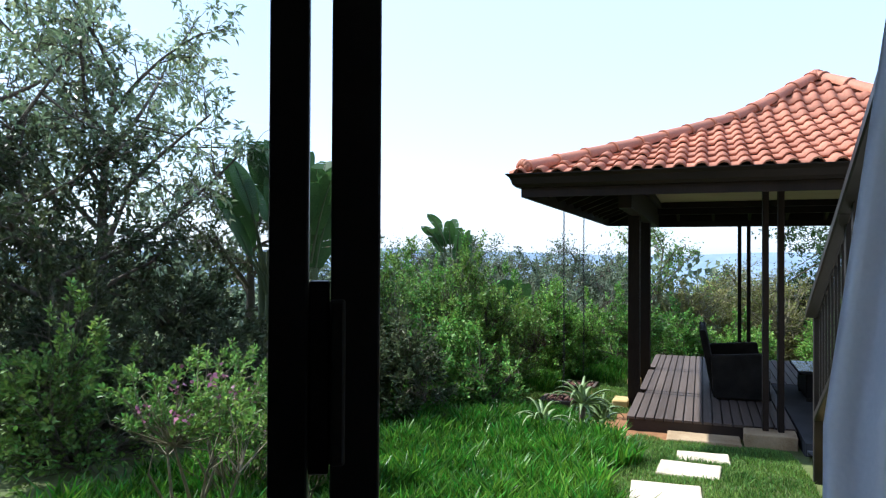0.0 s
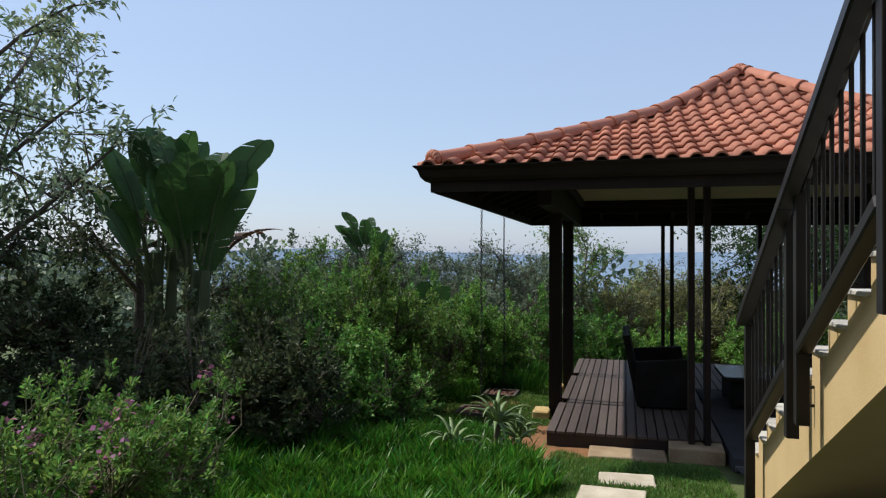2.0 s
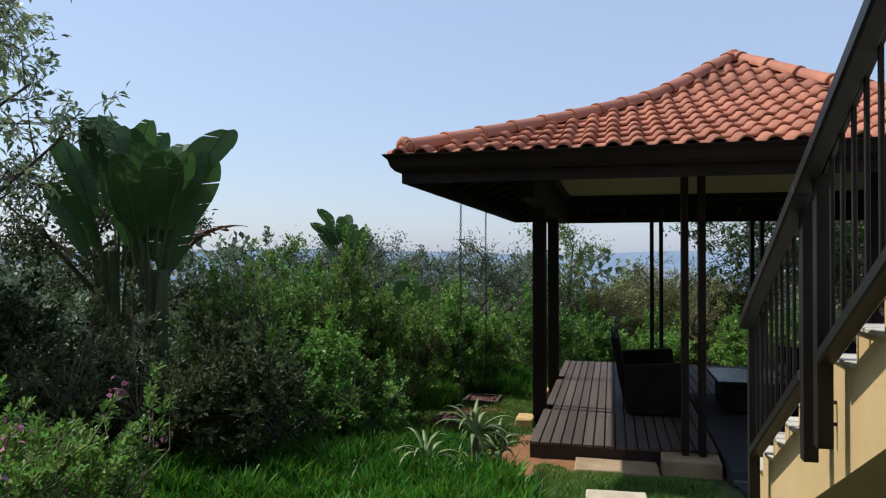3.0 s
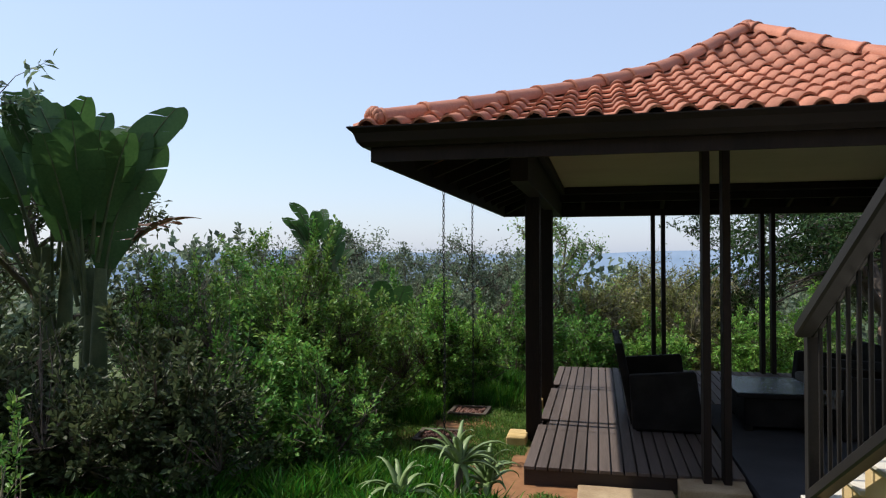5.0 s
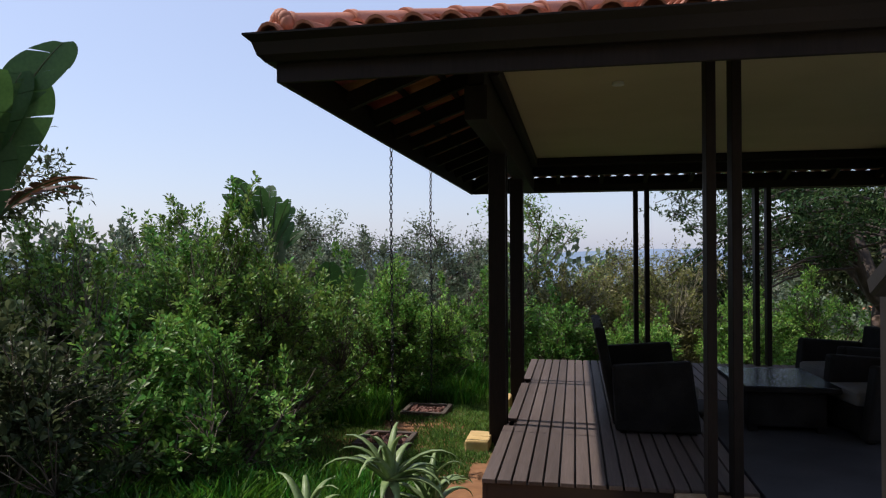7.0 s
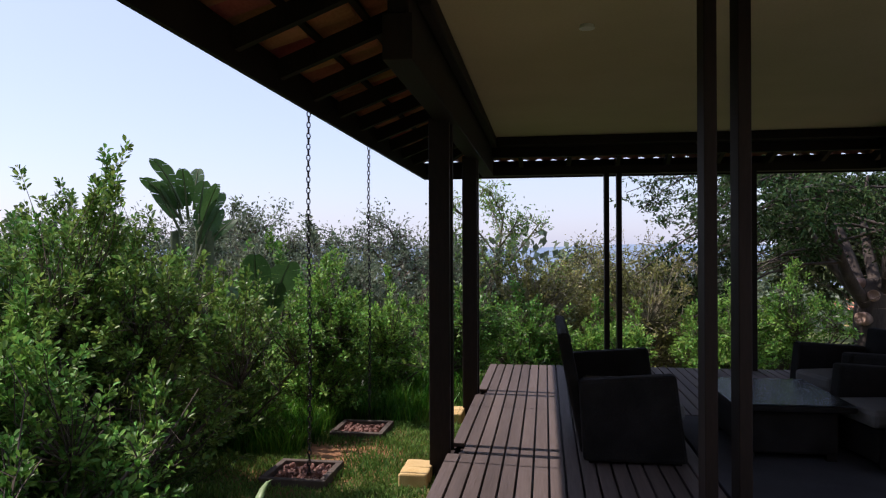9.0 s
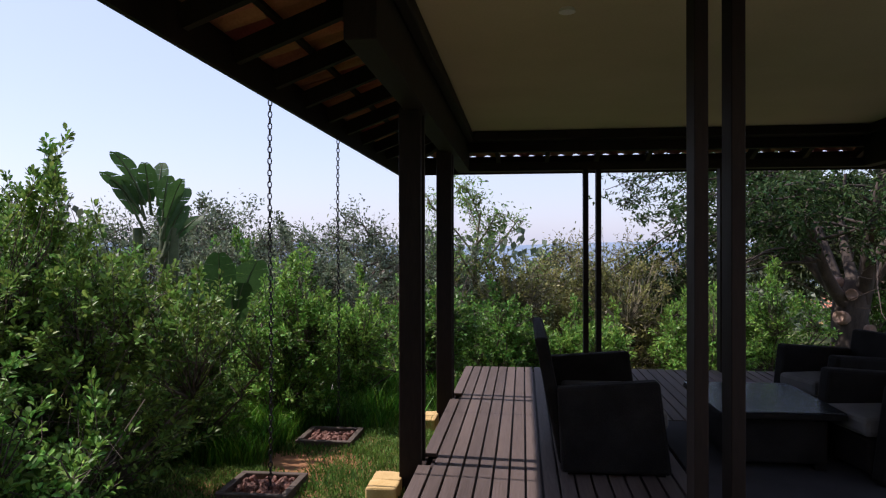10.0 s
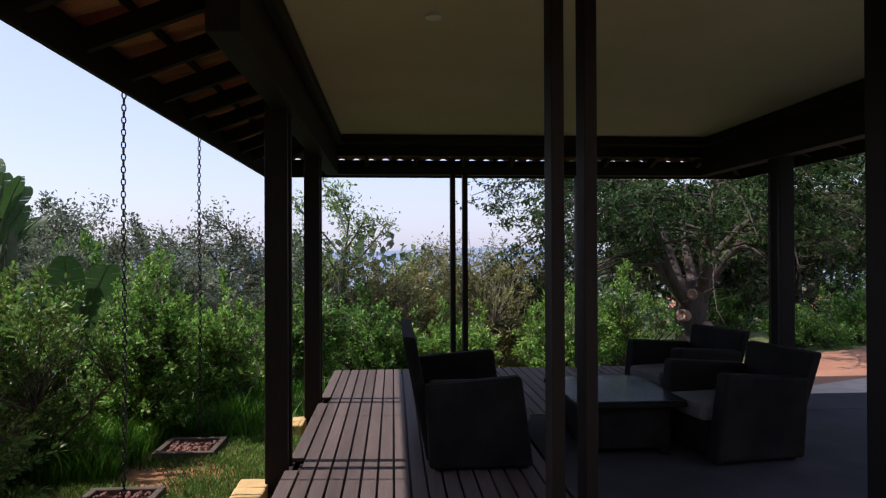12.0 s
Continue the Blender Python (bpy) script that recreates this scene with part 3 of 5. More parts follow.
# rain chains over pebble boxes
link_bm = bmesh.new()
N1, N2 = 10, 5
vs = []
for a in range(N1):
    t = 2 * math.pi * a / N1
    cxz = Vector((0.0115 * math.cos(t), 0, 0.0225 * math.sin(t)))
    nn = Vector((math.cos(t), 0, math.sin(t)))
    vs.append([link_bm.verts.new(cxz + nn * 0.0042 * math.cos(2 * math.pi * b / N2) + Vector((0, 0.0042 * math.sin(2 * math.pi * b / N2), 0))) for b in range(N2)])
for a in range(N1):
    for b in range(N2):
        link_bm.faces.new((vs[a][b], vs[(a + 1) % N1][b], vs[(a + 1) % N1][(b + 1) % N2], vs[a][(b + 1) % N2])).smooth = True
link_mesh = bpy.data.meshes.new("chain_link")
link_bm.to_mesh(link_mesh)
link_bm.free()
link_mesh.materials.append(M["chain"])
pebble_bm = bmesh.new()
bmesh.ops.create_icosphere(pebble_bm, subdivisions=1, radius=0.026)
for v in pebble_bm.verts:
    v.co *= 1 + 0.2 * noise.noise(v.co * 40)
pebble_mesh = bpy.data.meshes.new("pebble")
pebble_bm.to_mesh(pebble_mesh)
pebble_bm.free()
pebble_mesh.materials.append(M["pebble"])
for cx, cy, bx, by in ((-2.135, 9.46, -2.20, 9.50), (-2.135, 11.08, -2.12, 10.78)):
    g0 = float(gz(bx, by))
    rc = tagged(empty("rain_chain", Matrix.Translation((cx, cy, 2.55))), "thin steel rain chain hanging from the gutter", "rain chain", "rain chains")
    zz, k = 0.0, 0
    while 2.55 + zz > g0 + 0.05:
        ob = link("chain_link", link_mesh, None, rc)
        ob.matrix_basis = pose(0.004 * math.sin(zz * 3), 0, zz - 0.02, 0, 0, 35 + 90 * (k % 2))
        zz -= 0.0365
        k += 1
    pb = tagged(empty("pebble_box", Matrix.Translation((bx, by, g0))), "square grey edging filled with red brown pebbles", "pebble box", "pebble boxes")
    S = 0.225
    for x0, y0, x1, y1 in ((-S, -S, S, -S + 0.045), (-S, S - 0.045, S, S), (-S, -S + 0.047, -S + 0.045, S - 0.047), (S - 0.045, -S + 0.047, S, S - 0.047)):
        part("edging", box(x0, y0, -0.06, x1, y1, 0.05, 0.006), M["kerb"], pb)
    for k in range(130):
        ob = link("pebble", pebble_mesh, None, pb)
        ob.matrix_basis = pose(random.uniform(-S + 0.06, S - 0.06), random.uniform(-S + 0.06, S - 0.06), random.uniform(0.0, 0.028), *(random.uniform(0, 360) for _ in range(3))) @ Matrix.Diagonal((random.uniform(0.7, 1.3), random.uniform(0.7, 1.2), random.uniform(0.6, 0.9), 1))

# paving on the shaded side, the road and its verge
def ground_patch(name, x0, y0, x1, y1, lift, mat, label, cat, n=14):
    xs, ys = np.linspace(x0, x1, n), np.linspace(y0, y1, n)
    a, b = np.meshgrid(xs, ys, indexing="ij")
    v = np.stack([a, b, gz(a, b) + lift], -1).reshape(-1, 3)
    i, j = np.meshgrid(np.arange(n - 1), np.arange(n - 1), indexing="ij")
    q = (i * n + j).ravel()
    return tagged(link(name, mesh_np(name, v, np.stack([q, q + n, q + n + 1, q + 1], 1)), mat, smooth=True), label, cat, kind="structure")


ground_patch("pavement_walk", 0.44, 2.9, 3.0, 7.60, 0.045, M["walk"], "smooth dark grey path between stairs and deck", "path")
ground_patch("pavement_yard", 3.12, 2.9, 5.6, 7.60, 0.05, M["concrete"], "smooth grey concrete yard beside the deck", "paving")
# paler concrete colours the sunlit part beyond the roof's shadow edge
ground_patch("pavement_apron", 2.27, 11.56, 5.6, 12.9, 0.05, M["concrete"], "concrete between floor and road, lighter grey for its sunlit part", "paving")
# the stairs: a solid flight with a plastered side, rising towards the house
SX0, SX1 = 0.42, 1.45
RISE, GO = 0.152, 0.285
S_Y, S_Z = 6.70, 0.475          # front of the first step, its foot
stairs = tagged(empty("staircase", Matrix.Translation((SX0, S_Y, S_Z))), "outdoor plastered stair with dark steel railing and pale treads", "staircase")
SA = Matrix.Translation((-SX0, -S_Y, -S_Z))


def st(name, bm, mat, parent=None, label="", smooth=False):
    bmesh.ops.transform(bm, matrix=SA, verts=bm.verts)
    return part(name, bm, mat, parent or stairs, label, smooth)


NST = 15
prof = [(S_Y, 0.2)]
y, z = S_Y, S_Z
for k in range(NST):
    z += RISE
    prof.append((y, z))
    y -= GO
    prof.append((y, z))
top_y, top_z = y, z
prof.append((top_y, 0.456 + (6.026 - top_y) * 0.527))
prof.append((6.50, 0.2))
bm = bmesh.new()
lo = [bm.verts.new((SX0, a, b)) for a, b in prof]
hi = [bm.verts.new((SX1, a, b)) for a, b in prof]
n = len(prof)
for k in range(n):
    bm.faces.new((lo[k], lo[(k + 1) % n], hi[(k + 1) % n], hi[k]))
bm.faces.new(lo[::-1])
bm.faces.new(hi)
bmesh.ops.triangulate(bm, faces=[f for f in bm.faces if len(f.verts) > 4])
bmesh.ops.recalc_face_normals(bm, faces=bm.faces)
st("flight", bm, M["plaster"], label="ochre cream plastered flight")
for k in range(NST):
    yk, zk = S_Y - GO * k, S_Z + RISE * (k + 1)
    st("tread", box(SX0 - 0.02, yk - GO + 0.004, zk - 0.012, SX1, yk + 0.018, zk + 0.008, 0.004), M["tread"], label="pale stone tread")
st("landing", box(SX0, 1.505, top_z - 0.2, SX1, top_y - 0.003, top_z + 0.02), M["plaster"])
# railing: newels, rails, balusters, in panels along the open side
RXL = 0.335


def bar(p, q, w, d):
    p, q = Vector(p), Vector(q)
    bm = bmesh.new()
    dv = q - p
    m = Matrix.Translation((p + q) / 2) @ dv.to_track_quat("Z", "X").to_matrix().to_4x4()
    r = bmesh.ops.create_cube(bm, size=1, matrix=m @ Matrix.Diagonal((w, d, dv.length, 1)))
    bmesh.ops.bevel(bm, geom=bm.edges[:], offset=min(w, d) * 0.15, segments=1, affect="EDGES")
    return bm


def rail_z(y, base):
    return base + (S_Y - y) * RISE / GO


TOPB, LOWB = 1.365, 0.65
panels = [(6.24, 5.03), (4.82, 3.68), (3.47, 2.45)]
for a, b in panels:
    up = a - 0.03 if a > 6 else a + 0.10
    for yy in (a, b):
        st("newel", box(RXL - 0.03, yy - 0.03, rail_z(yy, LOWB) - 0.46 if yy < 6.1 else 0.2, RXL + 0.03, yy + 0.03, rail_z(yy, TOPB) - 0.06, 0.004), M["steel_dark"])
    st("handrail", bar((RXL - 0.05, up, rail_z(up, TOPB - 0.077)), (RXL - 0.05, b - 0.12, rail_z(b - 0.12, TOPB - 0.077)), 0.065, 0.075), M["steel_dark"])
    st("top_rail", bar((RXL, a - 0.03, rail_z(a, TOPB - 0.075)), (RXL, b + 0.03, rail_z(b, TOPB - 0.075)), 0.03, 0.02), M["steel_dark"])
    st("bottom_rail", bar((RXL, a - 0.03, rail_z(a, LOWB - 0.10)), (RXL, b + 0.03, rail_z(b, LOWB - 0.10)), 0.055, 0.07), M["steel_dark"])
    nbal = max(2, int((a - b) / 0.115))
    for k in range(1, nbal):
        yy = a + (b - a) * k / nbal
        st("baluster", bar((RXL, yy, rail_z(yy, LOWB - 0.09)), (RXL, yy, rail_z(yy, TOPB - 0.075)), 0.016, 0.016), M["steel_dark"])
for yy in (4.92, 3.57):
    for dz in (-0.34, -0.25):
        zz = rail_z(yy, LOWB) + dz
        bm = bmesh.new()
        bmesh.ops.create_cone(bm, cap_ends=True, segments=8, radius1=0.008, radius2=0.008, depth=0.10, matrix=Matrix.Translation((RXL + 0.06, yy + 0.03, zz)) @ Matrix.Rotation(radians(90), 4, "Y"))
        st("fixing_bolt", bm, M["steel_dark"])

# the house: floor, walls with the door opening, ceiling
FLOOR_Z, DOOR_Y = 0.62, 1.36
def setting(name, bm, mat, label, cat):
    return tagged(part(name, bm, mat), label, cat, kind="structure")


setting("floor", box(-5.0, -3.6, 0.3, 4.0, 1.5, FLOOR_Z), M["concrete"], "smooth grey tiled room floor", "floor")
setting("terrace", box(-5.0, 1.505, 0.2, 0.30, 2.85, FLOOR_Z - 0.02, 0.01), M["concrete"], "grey paved terrace outside the sliding door", "terrace")
setting("wall_front_left", box(-5.0, 1.30, 0.1, -2.35, 1.50, 3.0), M["plaster"], "ochre plastered house wall", "wall")
setting("wall_front_right", box(0.75, 1.30, 0.1, 7.0, 1.50, 3.0), M["plaster"], "ochre plastered house wall", "wall")
setting("wall_front_lintel", box(-2.348, 1.30, 2.72, 0.748, 1.50, 3.0), M["plaster"], "ochre plastered lintel above the door", "wall")
setting("wall_front_upper", box(-5.0, 1.30, 3.003, 7.0, 1.50, 5.8), M["plaster"], "ochre plastered upper storey wall", "wall")
setting("wall_west", box(-5.0, -3.6, 0.62, -4.82, 1.297, 5.8), M["plaster_in"], "white plastered room wall", "wall")
setting("wall_east", box(3.82, -3.6, 0.62, 4.0, 1.297, 5.8), M["plaster_in"], "white plastered room wall", "wall")
setting("wall_south", box(-4.818, -3.6, 0.62, 3.818, -3.42, 5.8), M["plaster_in"], "white plastered room wall", "wall")
setting("ceiling", box(-4.815, -3.41, 3.004, 3.815, 1.295, 3.15), M["plaster_in"], "white plastered room ceiling", "ceiling")

# glazed door leaf standing open at an angle, its stile meeting the next one at the lock
LEAF = pose(-0.915, 1.127, FLOOR_Z, 0, 0, 29)
door = tagged(empty("door_1", LEAF), "dark bronze aluminium glass door leaf, standing open", "door", kind="structure")


def dr(name, bm, mat, label=""):
    return part(name, bm, mat, door, label)


dr("stile", box(-0.022, -0.02, 0, 0.022, 0.02, 2.08, 0.003), M["steel_dark"])
dr("stile", box(0.047, -0.02, 0, 0.103, 0.02, 2.08, 0.003), M["steel_dark"])
dr("lock_case", box(0.0225, -0.014, 1.095, 0.046, 0.014, 1.315, 0.003), M["steel_dark"], "flat dark lock case")
dr("handle", box(0.046, -0.036, 1.11, 0.064, -0.022, 1.295, 0.004), M["steel_dark"], "slim dark pull handle")
dr("stile", box(-0.86, -0.02, 0, -0.82, 0.02, 2.08, 0.003), M["steel_dark"])
for z0 in (0.002, 2.0):
    dr("rail", box(-0.819, -0.018, z0, -0.023, 0.018, z0 + 0.078, 0.003), M["steel_dark"])
pane = dr("pane", box(-0.819, -0.003, 0.081, -0.023, 0.003, 1.999), M["pane"], "clear glass pane")
pane.visible_shadow = False

# curtain at the other side of the opening, its edge gathered aside
def curtain_bm():
    bm = bmesh.new()
    nx, nz = 240, 24
    g = []
    for i in range(nx + 1):
        col = []
        for k in range(nz + 1):
            f, hgt = i / nx, k / nz
            z = FLOOR_Z + 0.02 + 2.06 * hgt
            x0 = -0.388 + 0.13 * max(0.0, z - 1.84)
            col.append(bm.verts.new((x0 + (0.55 - x0) * f, 1.0 + 0.16 * f + 0.013 * math.sin(f * 150 + 1.5 * math.sin(z * 1.3)) + 0.02 * math.sin(f * 52) + 0.014 * math.sin(f * 17 + z * 1.5), z)))
        g.append(col)
    for i in range(nx):
        for k in range(nz):
            bm.faces.new((g[i][k], g[i + 1][k], g[i + 1][k + 1], g[i][k + 1])).smooth = True
    bmesh.ops.solidify(bm, geom=bm.faces[:], thickness=0.003)
    return bm


tagged(part("curtain", curtain_bm(), M["curtain"]), "pale grey sheer curtain drawn beside the open door", "curtain")

# rattan furniture
def rattan(bm, x0, y0, z0, x1, y1, z1, bev=0.035):
    return box(x0, y0, z0, x1, y1, z1, bev, bm)


def seat_thing(name, wide, label, cat, cushions=1, group="", tall=0.70):
    """Faces +x; depth along x, width along y; base at z 0."""
    ob = tagged(empty(name), label, cat, group)
    h = wide / 2
    part("seat_base", box(-0.31, -h + 0.125, 0.04, 0.30, h - 0.125, 0.25, 0.02), M["rattan"], ob)
    for s in (-1, 1):
        # an arm that rises and narrows towards the front
        bm = box(-0.33, s * (h - 0.06) - 0.06, 0.02, 0.31, s * (h - 0.06) + 0.06, 0.55, 0.022)
        for v in bm.verts:
            f, u = (v.co.x + 0.33) / 0.64, v.co.z / 0.55
            v.co.z += 0.045 * (f - 0.5) * u
            v.co.x -= (0.075 * f + 0.03 * (1 - f)) * u
            v.co.y += s * 0.012 * u
        part("armrest", bm, M["rattan"], ob)
    # a back that leans out and widens towards its top
    bm = box(-0.345, -h + 0.10, 0.04, -0.265, h - 0.10, tall, 0.02)
    for v in bm.verts:
        k = max(0.0, (v.co.z - 0.04) / (tall - 0.04))
        v.co.x -= 0.15 * k ** 1.3
        v.co.y += math.copysign(0.09 * max(0.0, k - 0.15), v.co.y)
    part("backrest", bm, M["rattan"], ob)
    w = (wide - 0.26) / cushions
    for k in range(cushions):
        y0 = -h + 0.13 + k * w
        bm = box(-0.28, y0 + 0.008, 0.252, 0.315, y0 + w - 0.008, 0.36, 0.03)
        for v in bm.verts:
            v.co.z += 0.012 * math.sin((v.co.y - y0) / w * math.pi) * (v.co.z > 0.3)
        part("seat_cushion", bm, M["cushion"], ob, "pale grey seat cushion")
    for sx in (-0.27, 0.25):
        for sy in (-1, 1):
            part("foot", box(sx - 0.025, sy * (h - 0.07) - 0.025, 0, sx + 0.025, sy * (h - 0.07) + 0.025, 0.05), M["rattan"], ob)
    return ob


sofa = seat_thing("sofa", 1.30, "black woven rattan two-seat sofa on the deck", "sofa", 2, tall=0.82)
sofa.matrix_world = pose(-0.005, 10.09, DECK_Z)
chair = seat_thing("armchair", 0.72, "black woven rattan armchair with a pale seat cushion", "armchair", 1, "rattan armchairs", 0.68)
chair.matrix_world = pose(1.68, 9.80, DECK_Z, 0, 0, 189)
copy_thing(chair, pose(1.83, 10.98, DECK_Z, 0, 0, 194))

table = tagged(empty("coffee_table", Matrix.Translation((0.98, 10.10, DECK_Z))), "low black rattan coffee table with a glass top", "coffee table")
part("table_body", box(-0.29, -0.40, 0.04, 0.29, 0.40, 0.325, 0.02), M["rattan"], table)
part("table_rim", box(-0.37, -0.48, 0.327, 0.37, 0.48, 0.362, 0.01), M["rattan"], table)
part("glass_top", box(-0.365, -0.475, 0.364, 0.365, 0.475, 0.372, 0.003), M["glass"], table, "smoked glass top")
for sx in (-0.25, 0.25):
    for sy in (-0.36, 0.36):
        part("foot", box(sx - 0.03, sy - 0.03, 0, sx + 0.03, sy + 0.03, 0.055), M["rattan"], table)

# planting
def shrub_arrays(rx, ry, h, twigs, leaves, leaf, width, seed, spread=0.15, low=0.06, oval=False, stout=1.0):
    """Branches and leaves of a shrub of that spread and height, rooted at the origin: lobes of shoots that reach down to the ground."""
    global rng
    rng = np.random.default_rng(seed)
    nl = 9
    az = rng.uniform(0, 2 * np.pi, nl)
    rad = rng.uniform(0.25, 0.62, nl)
    lob = np.stack([np.cos(az) * rad * rx, np.sin(az) * rad * ry, h * rng.uniform(0.25, 0.72, nl)], 1)
    lob[0] = (0, 0, h * 0.66)
    size = np.stack([rx * rng.uniform(0.36, 0.56, nl), ry * rng.uniform(0.36, 0.56, nl), h * rng.uniform(0.22, 0.36, nl)], 1)
    d = rng.normal(size=(twigs, 3))
    d /= np.linalg.norm(d, axis=1)[:, None]
    which = rng.integers(0, nl, twigs)
    r = rng.uniform(0.12, 1.0, twigs) ** 0.42
    end = lob[which] + d * r[:, None] * size[which]
    end += rng.normal(size=end.shape) * 0.05
    long_ = rng.uniform(size=twigs) < 0.06
    end[long_] += (d[long_] + np.array([0, 0, 0.7])) * 0.16
    skirt = rng.uniform(size=twigs) < 0.22
    ang = rng.uniform(0, 2 * np.pi, twigs)
    rr = np.sqrt(rng.uniform(0.2, 1, twigs))
    end[skirt] = np.stack([np.cos(ang) * rr * rx * 0.95, np.sin(ang) * rr * ry * 0.95, rng.uniform(0.03, 0.45, twigs) * h], 1)[skirt]
    if low > 0.2:
        end = end[end[:, 2] > low]
        twigs = len(end)
    end[:, 2] = np.clip(end[:, 2], low, h * 1.12)
    # a few long shoots above the outline, leafy along their length
    ns = max(2, twigs // 130)
    tips = end[np.argsort(-end[:, 2] - rng.uniform(0, 0.5 * h, twigs))][:ns]
    for q in range(1, 5 if low < 0.2 else 1):
        step = tips + np.array([0, 0, 0.045 * q]) + rng.normal(size=tips.shape) * 0.012 * q
        end = np.concatenate([end, step])
    twigs = len(end)
    chunks = []
    nst = 12
    stems = rng.normal(size=(nst, 3)) * np.array([rx * 0.36, ry * 0.36, 0])
    stems[:, 2] = h * rng.uniform(0.2, 0.55, nst)
    for s in stems:
        pts = [np.array([s[0] * 0.25, s[1] * 0.25, -0.05]), s * np.array([0.6, 0.6, 0.5]) + rng.normal(size=3) * 0.04, s]
        chunks.append(tube_arrays(pts, [0.012 + 0.006 * h, 0.011, 0.007], 5))
    near = stems[np.argmin(((end[:, None, :] - stems[None]) ** 2).sum(-1), 1)]
    low_ = end[:, 2] < 0.4 * h
    near = np.where(low_[:, None], end * np.array([0.3, 0.3, 0.25]), near)
    for e, s in zip(end, near):
        mid = (e + s) / 2 + rng.normal(size=3) * 0.05 * h
        chunks.append(tube_arrays([s, mid, e], [0.0055 * stout, 0.0035 * stout, 0.0016 * stout], 3))
    bv, bf = merge(chunks)
    way = end - near
    way /= np.linalg.norm(way, axis=1)[:, None] + 1e-9
    t = rng.uniform(0, 1, (twigs, leaves, 1))
    out = rng.normal(size=(twigs, leaves, 3))
    out /= np.linalg.norm(out, axis=2)[..., None]
    pos = end[:, None, :] - way[:, None, :] * t * spread + out * leaf * 0.35
    wl = way[:, None, :] * 0.55 + out * 0.75 + np.array([0, 0, 0.3])
    n = twigs * leaves
    lv, lf = leaf_arrays(pos.reshape(n, 3), wl.reshape(n, 3), leaf * rng.uniform(0.6, 1.25, n), width * rng.uniform(0.6, 1.2, n), oval=oval)
    return bv, bf, lv, lf, end


def shrub(x, y, rx, ry, h, mat, label, twigs=260, leaves=26, leaf=0.055, width=0.026, seed=1, name="shrub", cat="shrub", flowers=0, bark="bark", **kw):
    bv, bf, lv, lf, end = shrub_arrays(rx, ry, h, twigs, leaves if y < 12.7 else int(leaves * 0.8), leaf * (0.88 if y < 12.7 else 1.12), width * (0.9 if y < 12.7 else 1.15), seed, oval=y < 12.7, **kw)
    ob = tagged(empty(name, Matrix.Translation((x, y, float(gz(x, y))))), label, cat)
    link("stem_work", mesh_np("stem_work", bv, bf), M[bark], ob)
    link("foliage", mesh_np("foliage", lv, lf), M[mat], ob)
    if flowers:
        r2 = np.random.default_rng(seed + 50)
        top = end[np.argsort(-end[:, 2] + r2.normal(size=len(end)) * 0.5 * h)][:flowers]
        fv = (top[:, None, :] + r2.normal(size=(len(top), 14, 3)) * 0.028 + np.array([0, 0, 0.02])).reshape(-1, 3)
        v, f = leaf_arrays(fv, r2.normal(size=fv.shape) + np.array([0, 0, 0.6]), 0.032, 0.026)
        link("blossom", mesh_np("blossom", v, f), M["pink"], ob, "small pink flower clusters")["kind"] = "stuff"
    return ob


